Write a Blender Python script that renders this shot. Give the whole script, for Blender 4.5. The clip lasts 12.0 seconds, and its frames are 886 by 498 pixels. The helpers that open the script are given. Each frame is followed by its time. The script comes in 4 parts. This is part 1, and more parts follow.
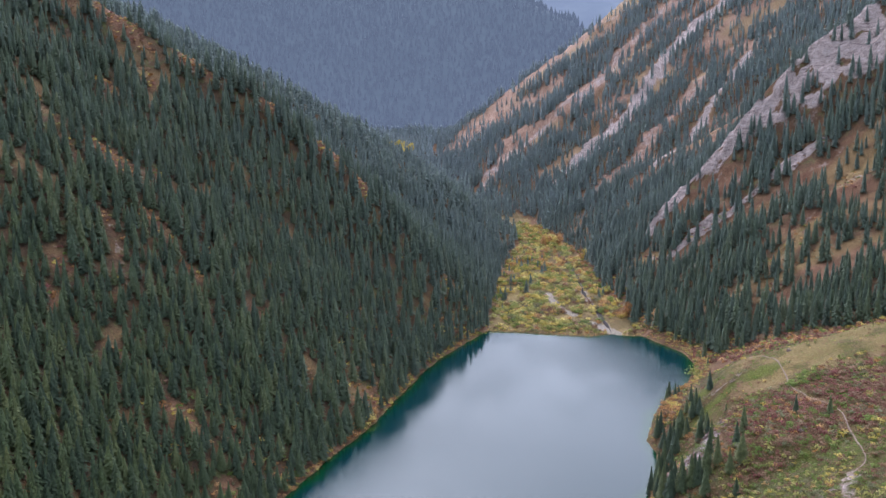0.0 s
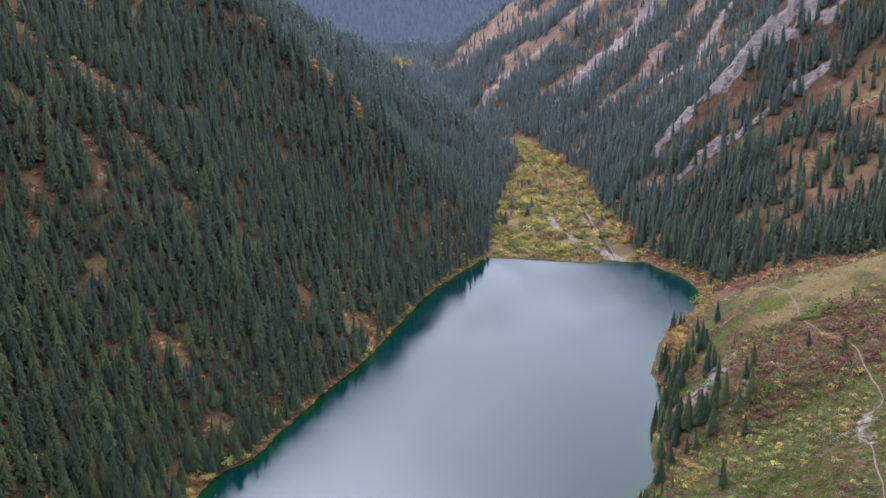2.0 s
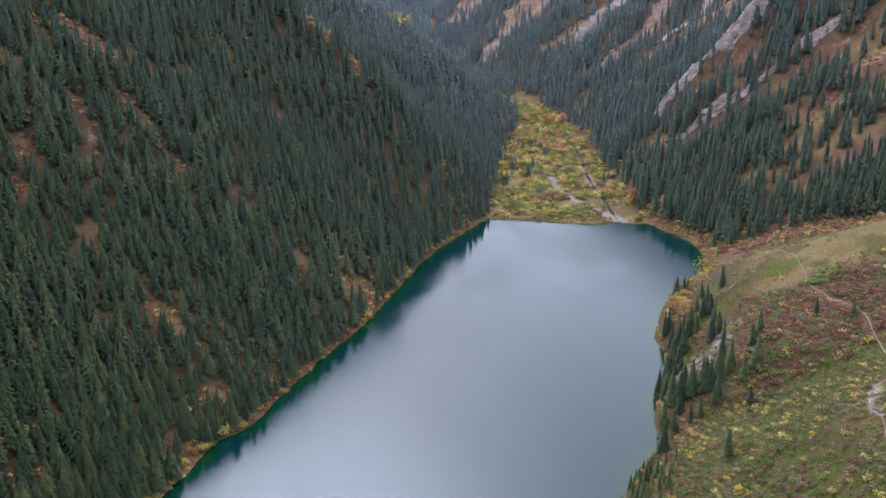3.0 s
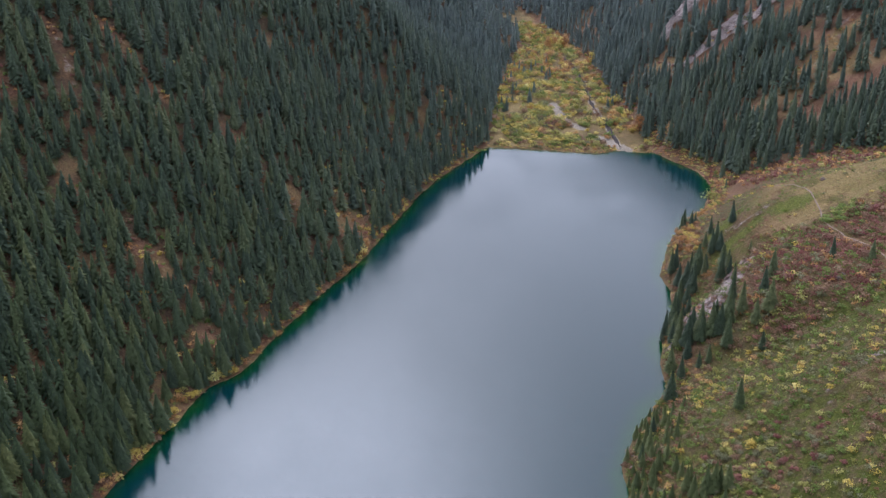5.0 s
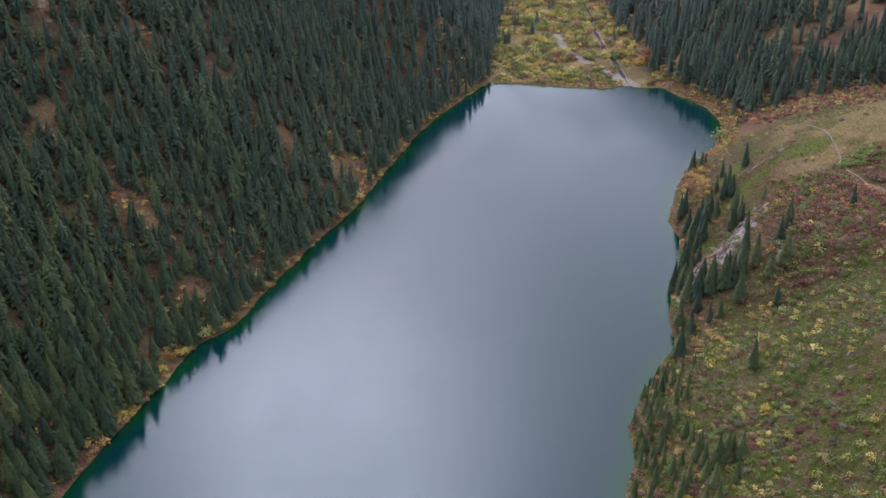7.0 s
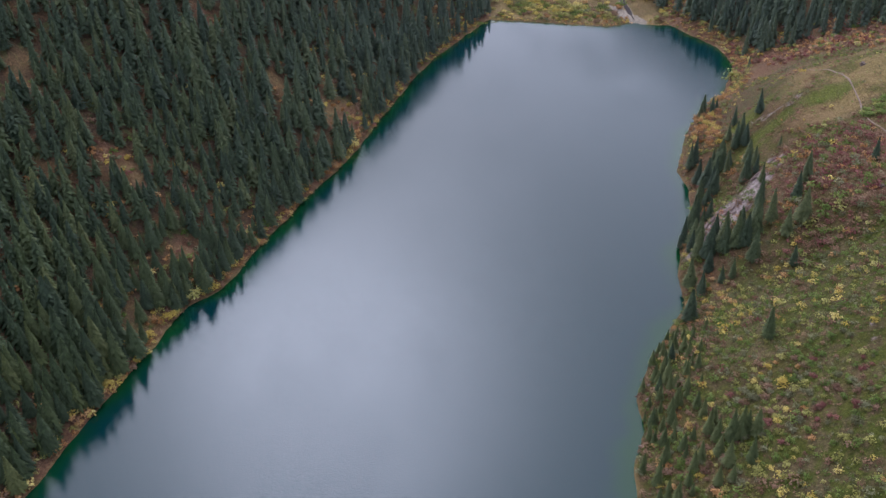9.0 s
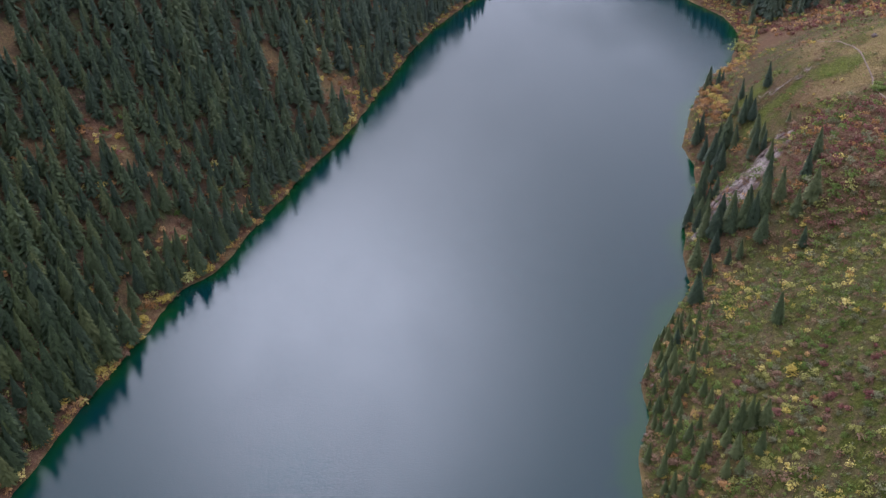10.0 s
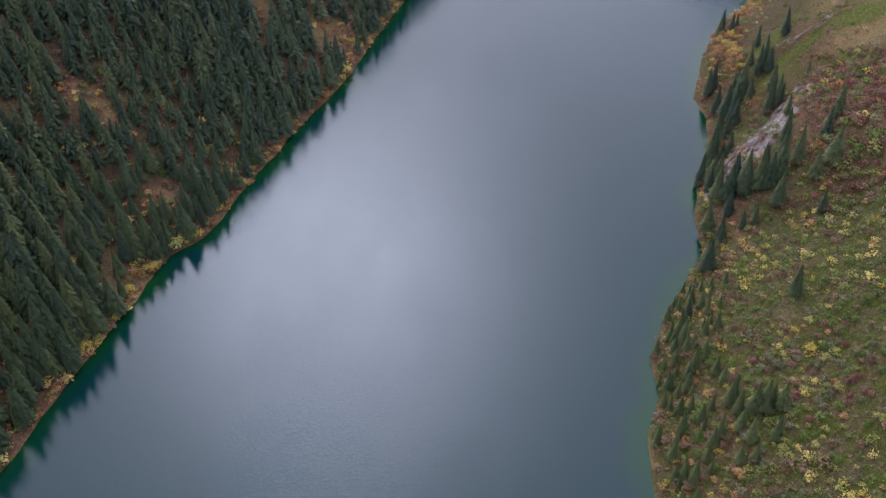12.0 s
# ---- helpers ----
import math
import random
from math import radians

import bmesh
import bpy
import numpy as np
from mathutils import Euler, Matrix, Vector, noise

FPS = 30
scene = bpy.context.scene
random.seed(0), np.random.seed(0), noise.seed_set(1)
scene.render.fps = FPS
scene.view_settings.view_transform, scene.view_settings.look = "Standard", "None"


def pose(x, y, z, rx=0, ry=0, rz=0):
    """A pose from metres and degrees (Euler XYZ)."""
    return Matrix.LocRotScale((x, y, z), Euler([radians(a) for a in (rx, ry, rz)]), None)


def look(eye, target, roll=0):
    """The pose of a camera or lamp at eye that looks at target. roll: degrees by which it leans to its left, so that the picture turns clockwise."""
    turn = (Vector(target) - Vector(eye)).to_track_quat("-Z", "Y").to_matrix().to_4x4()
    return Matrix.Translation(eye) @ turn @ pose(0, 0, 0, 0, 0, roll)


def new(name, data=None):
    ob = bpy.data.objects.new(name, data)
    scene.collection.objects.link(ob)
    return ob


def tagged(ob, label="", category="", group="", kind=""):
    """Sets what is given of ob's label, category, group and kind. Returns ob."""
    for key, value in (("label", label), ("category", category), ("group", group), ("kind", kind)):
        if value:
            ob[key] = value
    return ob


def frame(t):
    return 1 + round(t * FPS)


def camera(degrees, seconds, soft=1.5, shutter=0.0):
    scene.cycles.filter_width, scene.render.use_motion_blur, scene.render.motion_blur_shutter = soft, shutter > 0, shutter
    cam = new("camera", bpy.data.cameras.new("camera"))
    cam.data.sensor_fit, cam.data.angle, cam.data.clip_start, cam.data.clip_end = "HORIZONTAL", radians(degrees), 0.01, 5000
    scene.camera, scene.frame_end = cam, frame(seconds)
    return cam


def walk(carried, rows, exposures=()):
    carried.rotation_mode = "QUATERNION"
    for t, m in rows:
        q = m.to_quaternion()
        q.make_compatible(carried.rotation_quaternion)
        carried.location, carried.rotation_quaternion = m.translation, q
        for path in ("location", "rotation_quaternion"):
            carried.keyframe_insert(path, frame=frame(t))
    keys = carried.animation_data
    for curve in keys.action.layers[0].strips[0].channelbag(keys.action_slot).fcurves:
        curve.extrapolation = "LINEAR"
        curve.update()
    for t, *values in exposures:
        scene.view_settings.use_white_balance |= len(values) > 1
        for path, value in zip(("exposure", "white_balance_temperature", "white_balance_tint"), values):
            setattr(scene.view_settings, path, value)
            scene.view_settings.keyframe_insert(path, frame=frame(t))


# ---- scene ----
# A mountain lake between forested slopes in autumn, seen from a slow forward flight 200 m above the water.
cam = camera(53.2, 12.0, soft=1.4)
PATH = [
    (0, (-19.846, -2.994, 197.825), (-19.887, -1.026, 197.468), -1.2),
    (0.5, (-20.057, 2.343, 198.032), (-20.098, 4.302, 197.633), -1.2),
    (1, (-20.103, 7.754, 198.287), (-20.144, 9.703, 197.841), -1.2),
    (1.5, (-20.091, 13.255, 198.652), (-20.132, 15.193, 198.161), -1.3),
    (2, (-19.996, 18.819, 198.98), (-20.038, 20.745, 198.441), -1.2),
    (2.5, (-20.022, 24.252, 199.206), (-20.065, 26.164, 198.621), -1.2),
    (3, (-20.101, 29.752, 199.306), (-20.144, 31.65, 198.675), -1.3),
    (5, (-20.153, 50.829, 200.036), (-20.196, 52.663, 199.238), -1.5),
    (5.5, (-20.219, 55.903, 200.104), (-20.263, 57.72, 199.27), -1.6),
    (6, (-20.125, 61.095, 200.163), (-20.169, 62.894, 199.291), -1.6),
    (6.5, (-19.839, 66.199, 200.168), (-19.885, 67.981, 199.262), -1.7),
    (7, (-19.797, 71.336, 200.282), (-19.844, 73.099, 199.339), -1.8),
    (9, (-20.03, 91.417, 200.929), (-20.078, 93.102, 199.852), -2.1),
    (9.5, (-19.896, 96.323, 200.952), (-19.946, 97.987, 199.844), -2.2),
    (10, (-19.755, 101.349, 200.873), (-19.806, 102.992, 199.734), -2.4),
    (10.5, (-19.711, 106.026, 200.92), (-19.763, 107.648, 199.751), -2.5),
    (11, (-19.7, 110.902, 200.92), (-19.753, 112.501, 199.72), -2.6),
    (11.5, (-19.71, 115.631, 200.803), (-19.764, 117.208, 199.574), -2.7),
    (12, (-19.637, 120.489, 200.68), (-19.693, 122.042, 199.421), -2.8),
]
walk(cam, [(t, look(eye, target, roll)) for t, eye, target, roll in PATH],
     exposures=[(0, 2.42, 6000, 19.5), (5, 2.13, 6030, 20.5), (12, 1.92, 6050, 23)])

# ---- light: veiled sun ahead of the camera, bright overcast sky ----
SUN_ELEVATION, SUN_BEARING = radians(41.3), radians(-11.5)      # bearing from +y towards +x
world = bpy.data.worlds.new("overcast_sky")
scene.world = world
world.use_nodes = True
wn, wl = world.node_tree.nodes, world.node_tree.links
wn.clear()
sky = wn.new("ShaderNodeTexSky")
sky.sky_type = "NISHITA"
sky.sun_disc = False
sky.sun_elevation = SUN_ELEVATION
sky.sun_rotation = SUN_BEARING
sky.air_density, sky.dust_density, sky.altitude = 1.0, 4.0, 2000

# thin cloud over the whole sky, brightest round the veiled sun
SUN_WAY = Vector((math.sin(SUN_BEARING) * math.cos(SUN_ELEVATION), math.cos(SUN_BEARING) * math.cos(SUN_ELEVATION), math.sin(SUN_ELEVATION)))
sky_way = wn.new("ShaderNodeTexCoord").outputs["Generated"]
unit = wn.new("ShaderNodeVectorMath")
unit.operation = "NORMALIZE"
wl.new(sky_way, unit.inputs[0])
dot = wn.new("ShaderNodeVectorMath")
dot.operation = "DOT_PRODUCT"
wl.new(unit.outputs["Vector"], dot.inputs[0])
dot.inputs[1].default_value = SUN_WAY


def sky_math(op, a, b):
    k = wn.new("ShaderNodeMath")
    k.operation = op
    for i, v in enumerate((a, b)):
        if isinstance(v, (int, float)):
            k.inputs[i].default_value = v
        else:
            wl.new(v, k.inputs[i])
    return k.outputs[0]


near_sun = sky_math("MAXIMUM", dot.outputs["Value"], 0.0)
glow = sky_math("ADD", sky_math("MULTIPLY", sky_math("POWER", near_sun, 70.0), 23.0), sky_math("MULTIPLY", sky_math("POWER", near_sun, 16.0), 2.0))
wisps = wn.new("ShaderNodeTexNoise")
wisps.inputs["Scale"].default_value, wisps.inputs["Detail"].default_value = 2.2, 5
wl.new(unit.outputs["Vector"], wisps.inputs["Vector"])
veil = sky_math("MULTIPLY", sky_math("ADD", glow, 1.98), sky_math("ADD", sky_math("MULTIPLY", wisps.outputs["Fac"], 0.7), 0.65))
split = wn.new("ShaderNodeSeparateXYZ")
wl.new(unit.outputs["Vector"], split.inputs[0])
rise = sky_math("ADD", sky_math("MULTIPLY", sky_math("POWER", sky_math("MAXIMUM", split.outputs["Z"], 0.0), 2.0), 1.2), 0.38)
veil = sky_math("MULTIPLY", veil, rise)
cloud = wn.new("ShaderNodeVectorMath")
cloud.operation = "SCALE"
wl.new(veil, cloud.inputs["Scale"])
hue = wn.new("ShaderNodeMix")
hue.data_type = "RGBA"
hue.inputs[6].default_value, hue.inputs[7].default_value = (0.86, 1.04, 1.075, 1), (0.92, 1.0, 1.13, 1)
wl.new(sky_math("MINIMUM", sky_math("MULTIPLY", split.outputs["Z"], 1.5), 1.0), hue.inputs[0])
wl.new(hue.outputs[2], cloud.inputs[0])
mixed = wn.new("ShaderNodeMix")
mixed.data_type = "RGBA"
mixed.inputs[0].default_value = 0.8
wl.new(sky.outputs["Color"], mixed.inputs[6])
wl.new(cloud.outputs["Vector"], mixed.inputs[7])
back = wn.new("ShaderNodeBackground")
back.inputs["Strength"].default_value = 0.15
wout = wn.new("ShaderNodeOutputWorld")
wl.new(mixed.outputs[2], back.inputs["Color"])
wl.new(back.outputs["Background"], wout.inputs["Surface"])

sun_data = bpy.data.lights.new("sun", "SUN")
sun_data.energy, sun_data.angle, sun_data.color = 0.5, radians(100), (1.0, 0.97, 0.93)
sun = new("sun", sun_data)
sun.matrix_world = look(SUN_WAY * 800, (0, 0, 0))


# ---- materials ----
class Mat:
    """A small builder for node materials."""

    def __init__(self, name, roughness=0.8, metallic=0.0, specular=0.3):
        self.m = bpy.data.materials.new(name)
        self.m.use_nodes = True
        self.n, self.l = self.m.node_tree.nodes, self.m.node_tree.links
        self.b = self.n["Principled BSDF"]
        self.b.inputs["Roughness"].default_value = roughness
        self.b.inputs["Metallic"].default_value = metallic
        self.b.inputs["Specular IOR Level"].default_value = specular
        self.co = self.n.new("ShaderNodeTexCoord").outputs["Object"]

    def noise(self, scale, detail=4.0, rough=0.6, stretch=None, distort=0.0):
        t = self.n.new("ShaderNodeTexNoise")
        t.inputs["Scale"].default_value = scale
        t.inputs["Detail"].default_value = detail
        t.inputs["Roughness"].default_value = rough
        t.inputs["Distortion"].default_value = distort
        src = self.co
        if stretch:
            mp = self.n.new("ShaderNodeMapping")
            mp.inputs["Scale"].default_value = stretch
            self.l.new(src, mp.inputs["Vector"])
            src = mp.outputs["Vector"]
        self.l.new(src, t.inputs["Vector"])
        return t.outputs["Fac"]

    def ramp(self, fac, stops):
        r = self.n.new("ShaderNodeValToRGB")
        e = r.color_ramp.elements
        while len(e) < len(stops):
            e.new(0.5)
        for el, (p, c) in zip(e, stops):
            el.position, el.color = p, (*c, 1)
        self.l.new(fac, r.inputs["Fac"])
        return r.outputs["Color"]

    def edge(self, fac, lo, hi):
        r = self.n.new("ShaderNodeMapRange")
        r.inputs["From Min"].default_value, r.inputs["From Max"].default_value = lo, hi
        self.l.new(fac, r.inputs["Value"])
        return r.outputs["Result"]

    def math(self, op, a, b):
        r = self.n.new("ShaderNodeMath")
        r.operation = op
        for i, v in enumerate((a, b)):
            if isinstance(v, (int, float)):
                r.inputs[i].default_value = v
            else:
                self.l.new(v, r.inputs[i])
        return r.outputs[0]

    def mix(self, fac, a, b, blend="MIX"):
        r = self.n.new("ShaderNodeMix")
        r.data_type, r.blend_type = "RGBA", blend
        for sock, v in ((r.inputs[0], fac), (r.inputs[6], a), (r.inputs[7], b)):
            if isinstance(v, (int, float)):
                sock.default_value = v
            elif isinstance(v, tuple):
                sock.default_value = (*v, 1)
            else:
                self.l.new(v, sock)
        return r.outputs[2]

    def attr(self, name):
        a = self.n.new("ShaderNodeAttribute")
        a.attribute_name = name
        return a.outputs["Fac"]

    def island(self):
        return self.n.new("ShaderNodeNewGeometry").outputs["Random Per Island"]

    def object_random(self):
        return self.n.new("ShaderNodeObjectInfo").outputs["Random"]

    def colour(self, c):
        if isinstance(c, tuple):
            self.b.inputs["Base Color"].default_value = (*c, 1)
        else:
            self.l.new(c, self.b.inputs["Base Color"])

    def translucent(self, share):
        """Lets part of the light through, as thin leaves do."""
        t, m = self.n.new("ShaderNodeBsdfTranslucent"), self.n.new("ShaderNodeMixShader")
        m.inputs[0].default_value = share
        link = self.b.inputs["Base Color"].links
        if link:
            self.l.new(link[0].from_socket, t.inputs["Color"])
        self.l.new(self.b.outputs[0], m.inputs[1])
        self.l.new(t.outputs[0], m.inputs[2])
        self.l.new(m.outputs[0], self.n["Material Output"].inputs["Surface"])

    def bump(self, fac, strength, distance):
        t = self.n.new("ShaderNodeBump")
        t.inputs["Strength"].default_value, t.inputs["Distance"].default_value = strength, distance
        self.l.new(fac, t.inputs["Height"])
        self.l.new(t.outputs["Normal"], self.b.inputs["Normal"])


def leaf_material(name, dark, mid, light, rough=0.75, through_light=0.35):
    k = Mat(name, rough, specular=0.2)
    v = k.math("ADD", k.math("MULTIPLY", k.island(), 0.34), k.math("MULTIPLY", k.math("FRACT", k.math("ADD", k.attr("tint"), k.object_random()), 0), 0.66))
    k.colour(k.ramp(v, [(0.0, dark), (0.5, mid), (1.0, light)]))
    if through_light:
        k.translucent(through_light)
    return k.m


nk = Mat("spruce_needles", 0.7, specular=0.25)
kind = nk.math("FRACT", nk.math("ADD", nk.attr("tint"), nk.object_random()), 0)
tone = nk.ramp(kind, [(0.0, (0.055, 0.083, 0.043)), (0.5, (0.085, 0.118, 0.050)), (0.85, (0.118, 0.147, 0.053)), (1.0, (0.160, 0.178, 0.063))])
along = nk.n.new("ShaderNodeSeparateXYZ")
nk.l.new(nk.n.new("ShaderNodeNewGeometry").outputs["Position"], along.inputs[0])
# haze painted into the needle colour: paler and bluer up the valley
haze_fade = nk.math("MULTIPLY", nk.edge(along.outputs["Y"], 300, 900), nk.ramp(nk.noise(0.03, 3), [(0.3, (0.7, 0.7, 0.7)), (0.7, (1.0, 1.0, 1.0))]))
tone = nk.mix(haze_fade, tone, nk.ramp(nk.edge(along.outputs["Y"], 700, 1700), [(0.0, (0.148, 0.186, 0.152)), (1.0, (0.275, 0.320, 0.330))]))
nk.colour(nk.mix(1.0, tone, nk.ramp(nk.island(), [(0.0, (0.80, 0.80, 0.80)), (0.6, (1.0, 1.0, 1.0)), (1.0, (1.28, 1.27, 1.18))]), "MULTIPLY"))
nk.translucent(0.36)
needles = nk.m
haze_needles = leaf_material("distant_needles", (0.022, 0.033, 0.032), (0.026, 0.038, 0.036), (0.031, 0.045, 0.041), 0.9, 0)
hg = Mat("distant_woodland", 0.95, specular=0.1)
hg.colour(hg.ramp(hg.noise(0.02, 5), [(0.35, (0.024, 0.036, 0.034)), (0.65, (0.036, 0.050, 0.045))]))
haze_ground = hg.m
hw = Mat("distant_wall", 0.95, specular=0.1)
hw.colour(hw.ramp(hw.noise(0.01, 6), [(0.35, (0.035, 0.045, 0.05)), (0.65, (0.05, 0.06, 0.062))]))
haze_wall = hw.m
# haze is painted on as a faint blue emission, strongest on the wall
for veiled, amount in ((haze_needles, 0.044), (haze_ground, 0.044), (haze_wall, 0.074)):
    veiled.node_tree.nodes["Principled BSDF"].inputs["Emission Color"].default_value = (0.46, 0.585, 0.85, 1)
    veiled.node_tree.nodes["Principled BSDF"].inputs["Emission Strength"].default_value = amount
bark_k = Mat("spruce_bark", 0.9)
bark_k.colour(bark_k.ramp(bark_k.noise(3, stretch=(1, 1, 0.2)), [(0.3, (0.06, 0.045, 0.035)), (0.7, (0.16, 0.12, 0.09))]))
bark = bark_k.m
young_needles = leaf_material("young_spruce_needles", (0.085, 0.112, 0.042), (0.125, 0.150, 0.054), (0.175, 0.195, 0.075), 0.7, 0.36)
shrub_yellow = leaf_material("yellow_leaves", (0.38, 0.27, 0.05), (0.58, 0.44, 0.10), (0.72, 0.60, 0.23))
shrub_lime = leaf_material("yellow_green_leaves", (0.165, 0.165, 0.042), (0.32, 0.305, 0.082), (0.50, 0.455, 0.165))
shrub_green = leaf_material("green_leaves", (0.08, 0.125, 0.024), (0.145, 0.20, 0.042), (0.23, 0.28, 0.075))
shrub_orange = leaf_material("orange_leaves", (0.29, 0.13, 0.045), (0.46, 0.24, 0.09), (0.60, 0.38, 0.17))
shrub_red = leaf_material("red_leaves", (0.15, 0.050, 0.045), (0.23, 0.085, 0.072), (0.32, 0.14, 0.11))
shrub_grey = leaf_material("grey_green_leaves", (0.10, 0.098, 0.046), (0.165, 0.162, 0.080), (0.27, 0.265, 0.145))
shrub_brown = leaf_material("brown_leaves", (0.14, 0.075, 0.046), (0.23, 0.130, 0.080), (0.34, 0.215, 0.135))

# ground: litter under trees, autumn grass, rusty scrub, meadow green and bare rock, by masks that follow the terrain
g = Mat("mountain_ground", 0.95, specular=0.15)
grain = g.noise(0.9, 6, 0.7)
patch = g.noise(0.045, 5, 0.6)
broad = g.noise(0.012, 4, 0.55)
litter = g.ramp(grain, [(0.3, (0.045, 0.029, 0.019)), (0.55, (0.10, 0.062, 0.036)), (0.75, (0.165, 0.11, 0.058))])
litter = g.mix(g.edge(g.noise(0.13, 5, 0.65), 0.48, 0.60), litter, g.ramp(grain, [(0.3, (0.062, 0.034, 0.016)), (0.55, (0.13, 0.072, 0.033)), (0.75, (0.22, 0.132, 0.058))]))
litter = g.mix(g.edge(g.noise(0.17, 5, 0.65, distort=0.3), 0.52, 0.62), litter, g.ramp(grain, [(0.3, (0.045, 0.052, 0.018)), (0.55, (0.10, 0.105, 0.038)), (0.75, (0.18, 0.17, 0.06))]))
straw = g.ramp(grain, [(0.3, (0.13, 0.090, 0.034)), (0.55, (0.26, 0.185, 0.072)), (0.75, (0.38, 0.285, 0.125))])
mosaic = g.noise(0.2, 6, 0.68, distort=0.4)
rust = g.ramp(g.math("ADD", g.math("MULTIPLY", grain, 0.5), g.math("MULTIPLY", mosaic, 0.5)), [(0.34, (0.085, 0.036, 0.022)), (0.5, (0.165, 0.082, 0.048)), (0.6, (0.245, 0.142, 0.080)), (0.72, (0.35, 0.24, 0.135))])
turf = g.ramp(grain, [(0.3, (0.030, 0.036, 0.006)), (0.55, (0.070, 0.080, 0.012)), (0.75, (0.135, 0.132, 0.027))])
brush = g.ramp(grain, [(0.3, (0.056, 0.038, 0.020)), (0.55, (0.120, 0.082, 0.043)), (0.75, (0.21, 0.148, 0.080))])
turf = g.mix(g.math("MULTIPLY", g.edge(mosaic, 0.45, 0.58), 0.78), turf, brush)
strata = g.noise(0.25, 7, 0.72, stretch=(0.35, 1.2, 1.5), distort=0.6)
cracks = g.noise(0.7, 7, 0.75, stretch=(0.5, 1.4, 1.2), distort=1.2)
stone = g.ramp(g.math("ADD", g.math("MULTIPLY", strata, 0.5), g.math("MULTIPLY", cracks, 0.5)), [(0.36, (0.10, 0.074, 0.070)), (0.44, (0.25, 0.190, 0.168)), (0.54, (0.42, 0.335, 0.295)), (0.68, (0.58, 0.50, 0.45))])
col = g.mix(g.attr("rusty"), litter, rust)
# paler ground on the far mountain lanes, haze put into the base colour
col = g.mix(g.attr("lane_haze"), col, g.ramp(g.math("ADD", g.math("MULTIPLY", grain, 0.5), g.math("MULTIPLY", mosaic, 0.5)), [(0.36, (0.16, 0.086, 0.062)), (0.5, (0.29, 0.175, 0.122)), (0.66, (0.43, 0.31, 0.205))]))
col = g.mix(g.attr("straw"), col, straw)
col = g.mix(g.attr("turf"), col, turf)
col = g.mix(g.attr("lush"), col, g.ramp(grain, [(0.3, (0.060, 0.070, 0.012)), (0.55, (0.115, 0.125, 0.022)), (0.75, (0.19, 0.19, 0.045))]))
col = g.mix(g.edge(g.math("ADD", g.attr("rock"), g.math("MULTIPLY", g.math("SUBTRACT", g.math("ADD", g.math("MULTIPLY", patch, 0.5), g.math("MULTIPLY", mosaic, 0.5)), 0.5), 1.6)), 0.42, 0.60), col, stone)
col = g.mix(g.edge(g.math("ADD", g.attr("shingle"), g.math("MULTIPLY", g.math("SUBTRACT", mosaic, 0.5), 1.2)), 0.4, 0.62), col,
            g.ramp(grain, [(0.3, (0.14, 0.115, 0.085)), (0.55, (0.26, 0.215, 0.165)), (0.75, (0.38, 0.325, 0.26))]))
blades = g.noise(2.6, 5, 0.75)
g.colour(g.mix(1.0, col, g.ramp(blades, [(0.3, (0.55, 0.55, 0.55)), (0.52, (1.0, 1.0, 1.0)), (0.7, (1.5, 1.48, 1.4))]), "MULTIPLY"))
g.bump(g.math("ADD", g.math("MULTIPLY", grain, 0.7), g.math("MULTIPLY", g.math("ADD", g.math("MULTIPLY", strata, 1.6), cracks), g.math("ADD", g.attr("rock"), 0.25))), 0.9, 1.2)
ground_mat = g.m

w = Mat("lake_water", 0.022, specular=0.5)
w.b.inputs["IOR"].default_value = 1.333
w.colour(w.mix(w.attr("shallow"), (0.0011, 0.020, 0.0222), (0.002, 0.034, 0.009)))
ripple = w.math("ADD", w.noise(1.2, 4, 0.62, stretch=(0.8, 1.5, 1), distort=0.5), w.math("MULTIPLY", w.noise(2.2, 2, 0.6, stretch=(0.8, 1.4, 1)), 0.6))
gusts = w.edge(w.noise(0.012, 3, 0.5, stretch=(1.6, 0.7, 1)), 0.35, 0.6)
w.bump(w.math("MULTIPLY", ripple, w.math("MULTIPLY", w.math("ADD", gusts, 0.5), w.attr("ruffled"))), 0.19, 0.22)
water_mat = w.m

# ---- terrain ----
LEFT_FOOT = [(-150, -260), (-180, -100), (-185, 60), (-168, 200), (-153, 272), (-141, 318), (-135, 341), (-128, 367), (-117, 380),
             (-106, 413), (-95, 446), (-76, 495), (-64, 540), (-51, 588), (-37, 630), (0, 705), (7, 755), (19, 868), (33, 970),
             (52, 1062), (45, 1130), (20, 1220), (-40, 1330), (-110, 1450), (-170, 1600), (-230, 1800), (-300, 2000)]
RIGHT_FOOT = [(90, -260), (60, -100), (35, 60), (24, 200), (28, 261), (30, 282), (35, 297), (36, 312), (46, 335), (58, 354),
              (63, 364), (65, 384), (71, 405), (80, 430), (84, 452), (83, 470), (95, 510), (110, 540), (131, 568), (143, 599),
              (146, 613), (144, 637), (135, 656), (124, 681), (125, 705), (121, 760), (117, 843), (116, 975), (101, 1072),
              (85, 1150), (60, 1250), (20, 1350), (-30, 1480), (-60, 1600), (-70, 1720), (-80, 1850), (-100, 2000)]
HEAD_SHORE = [(0, 705), (18, 700), (37, 695), (60, 688), (82, 682), (97, 689), (108, 684), (124, 681)]


def knots(v, table):
    return np.interp(v, [a for a, _ in table], [b for _, b in table])


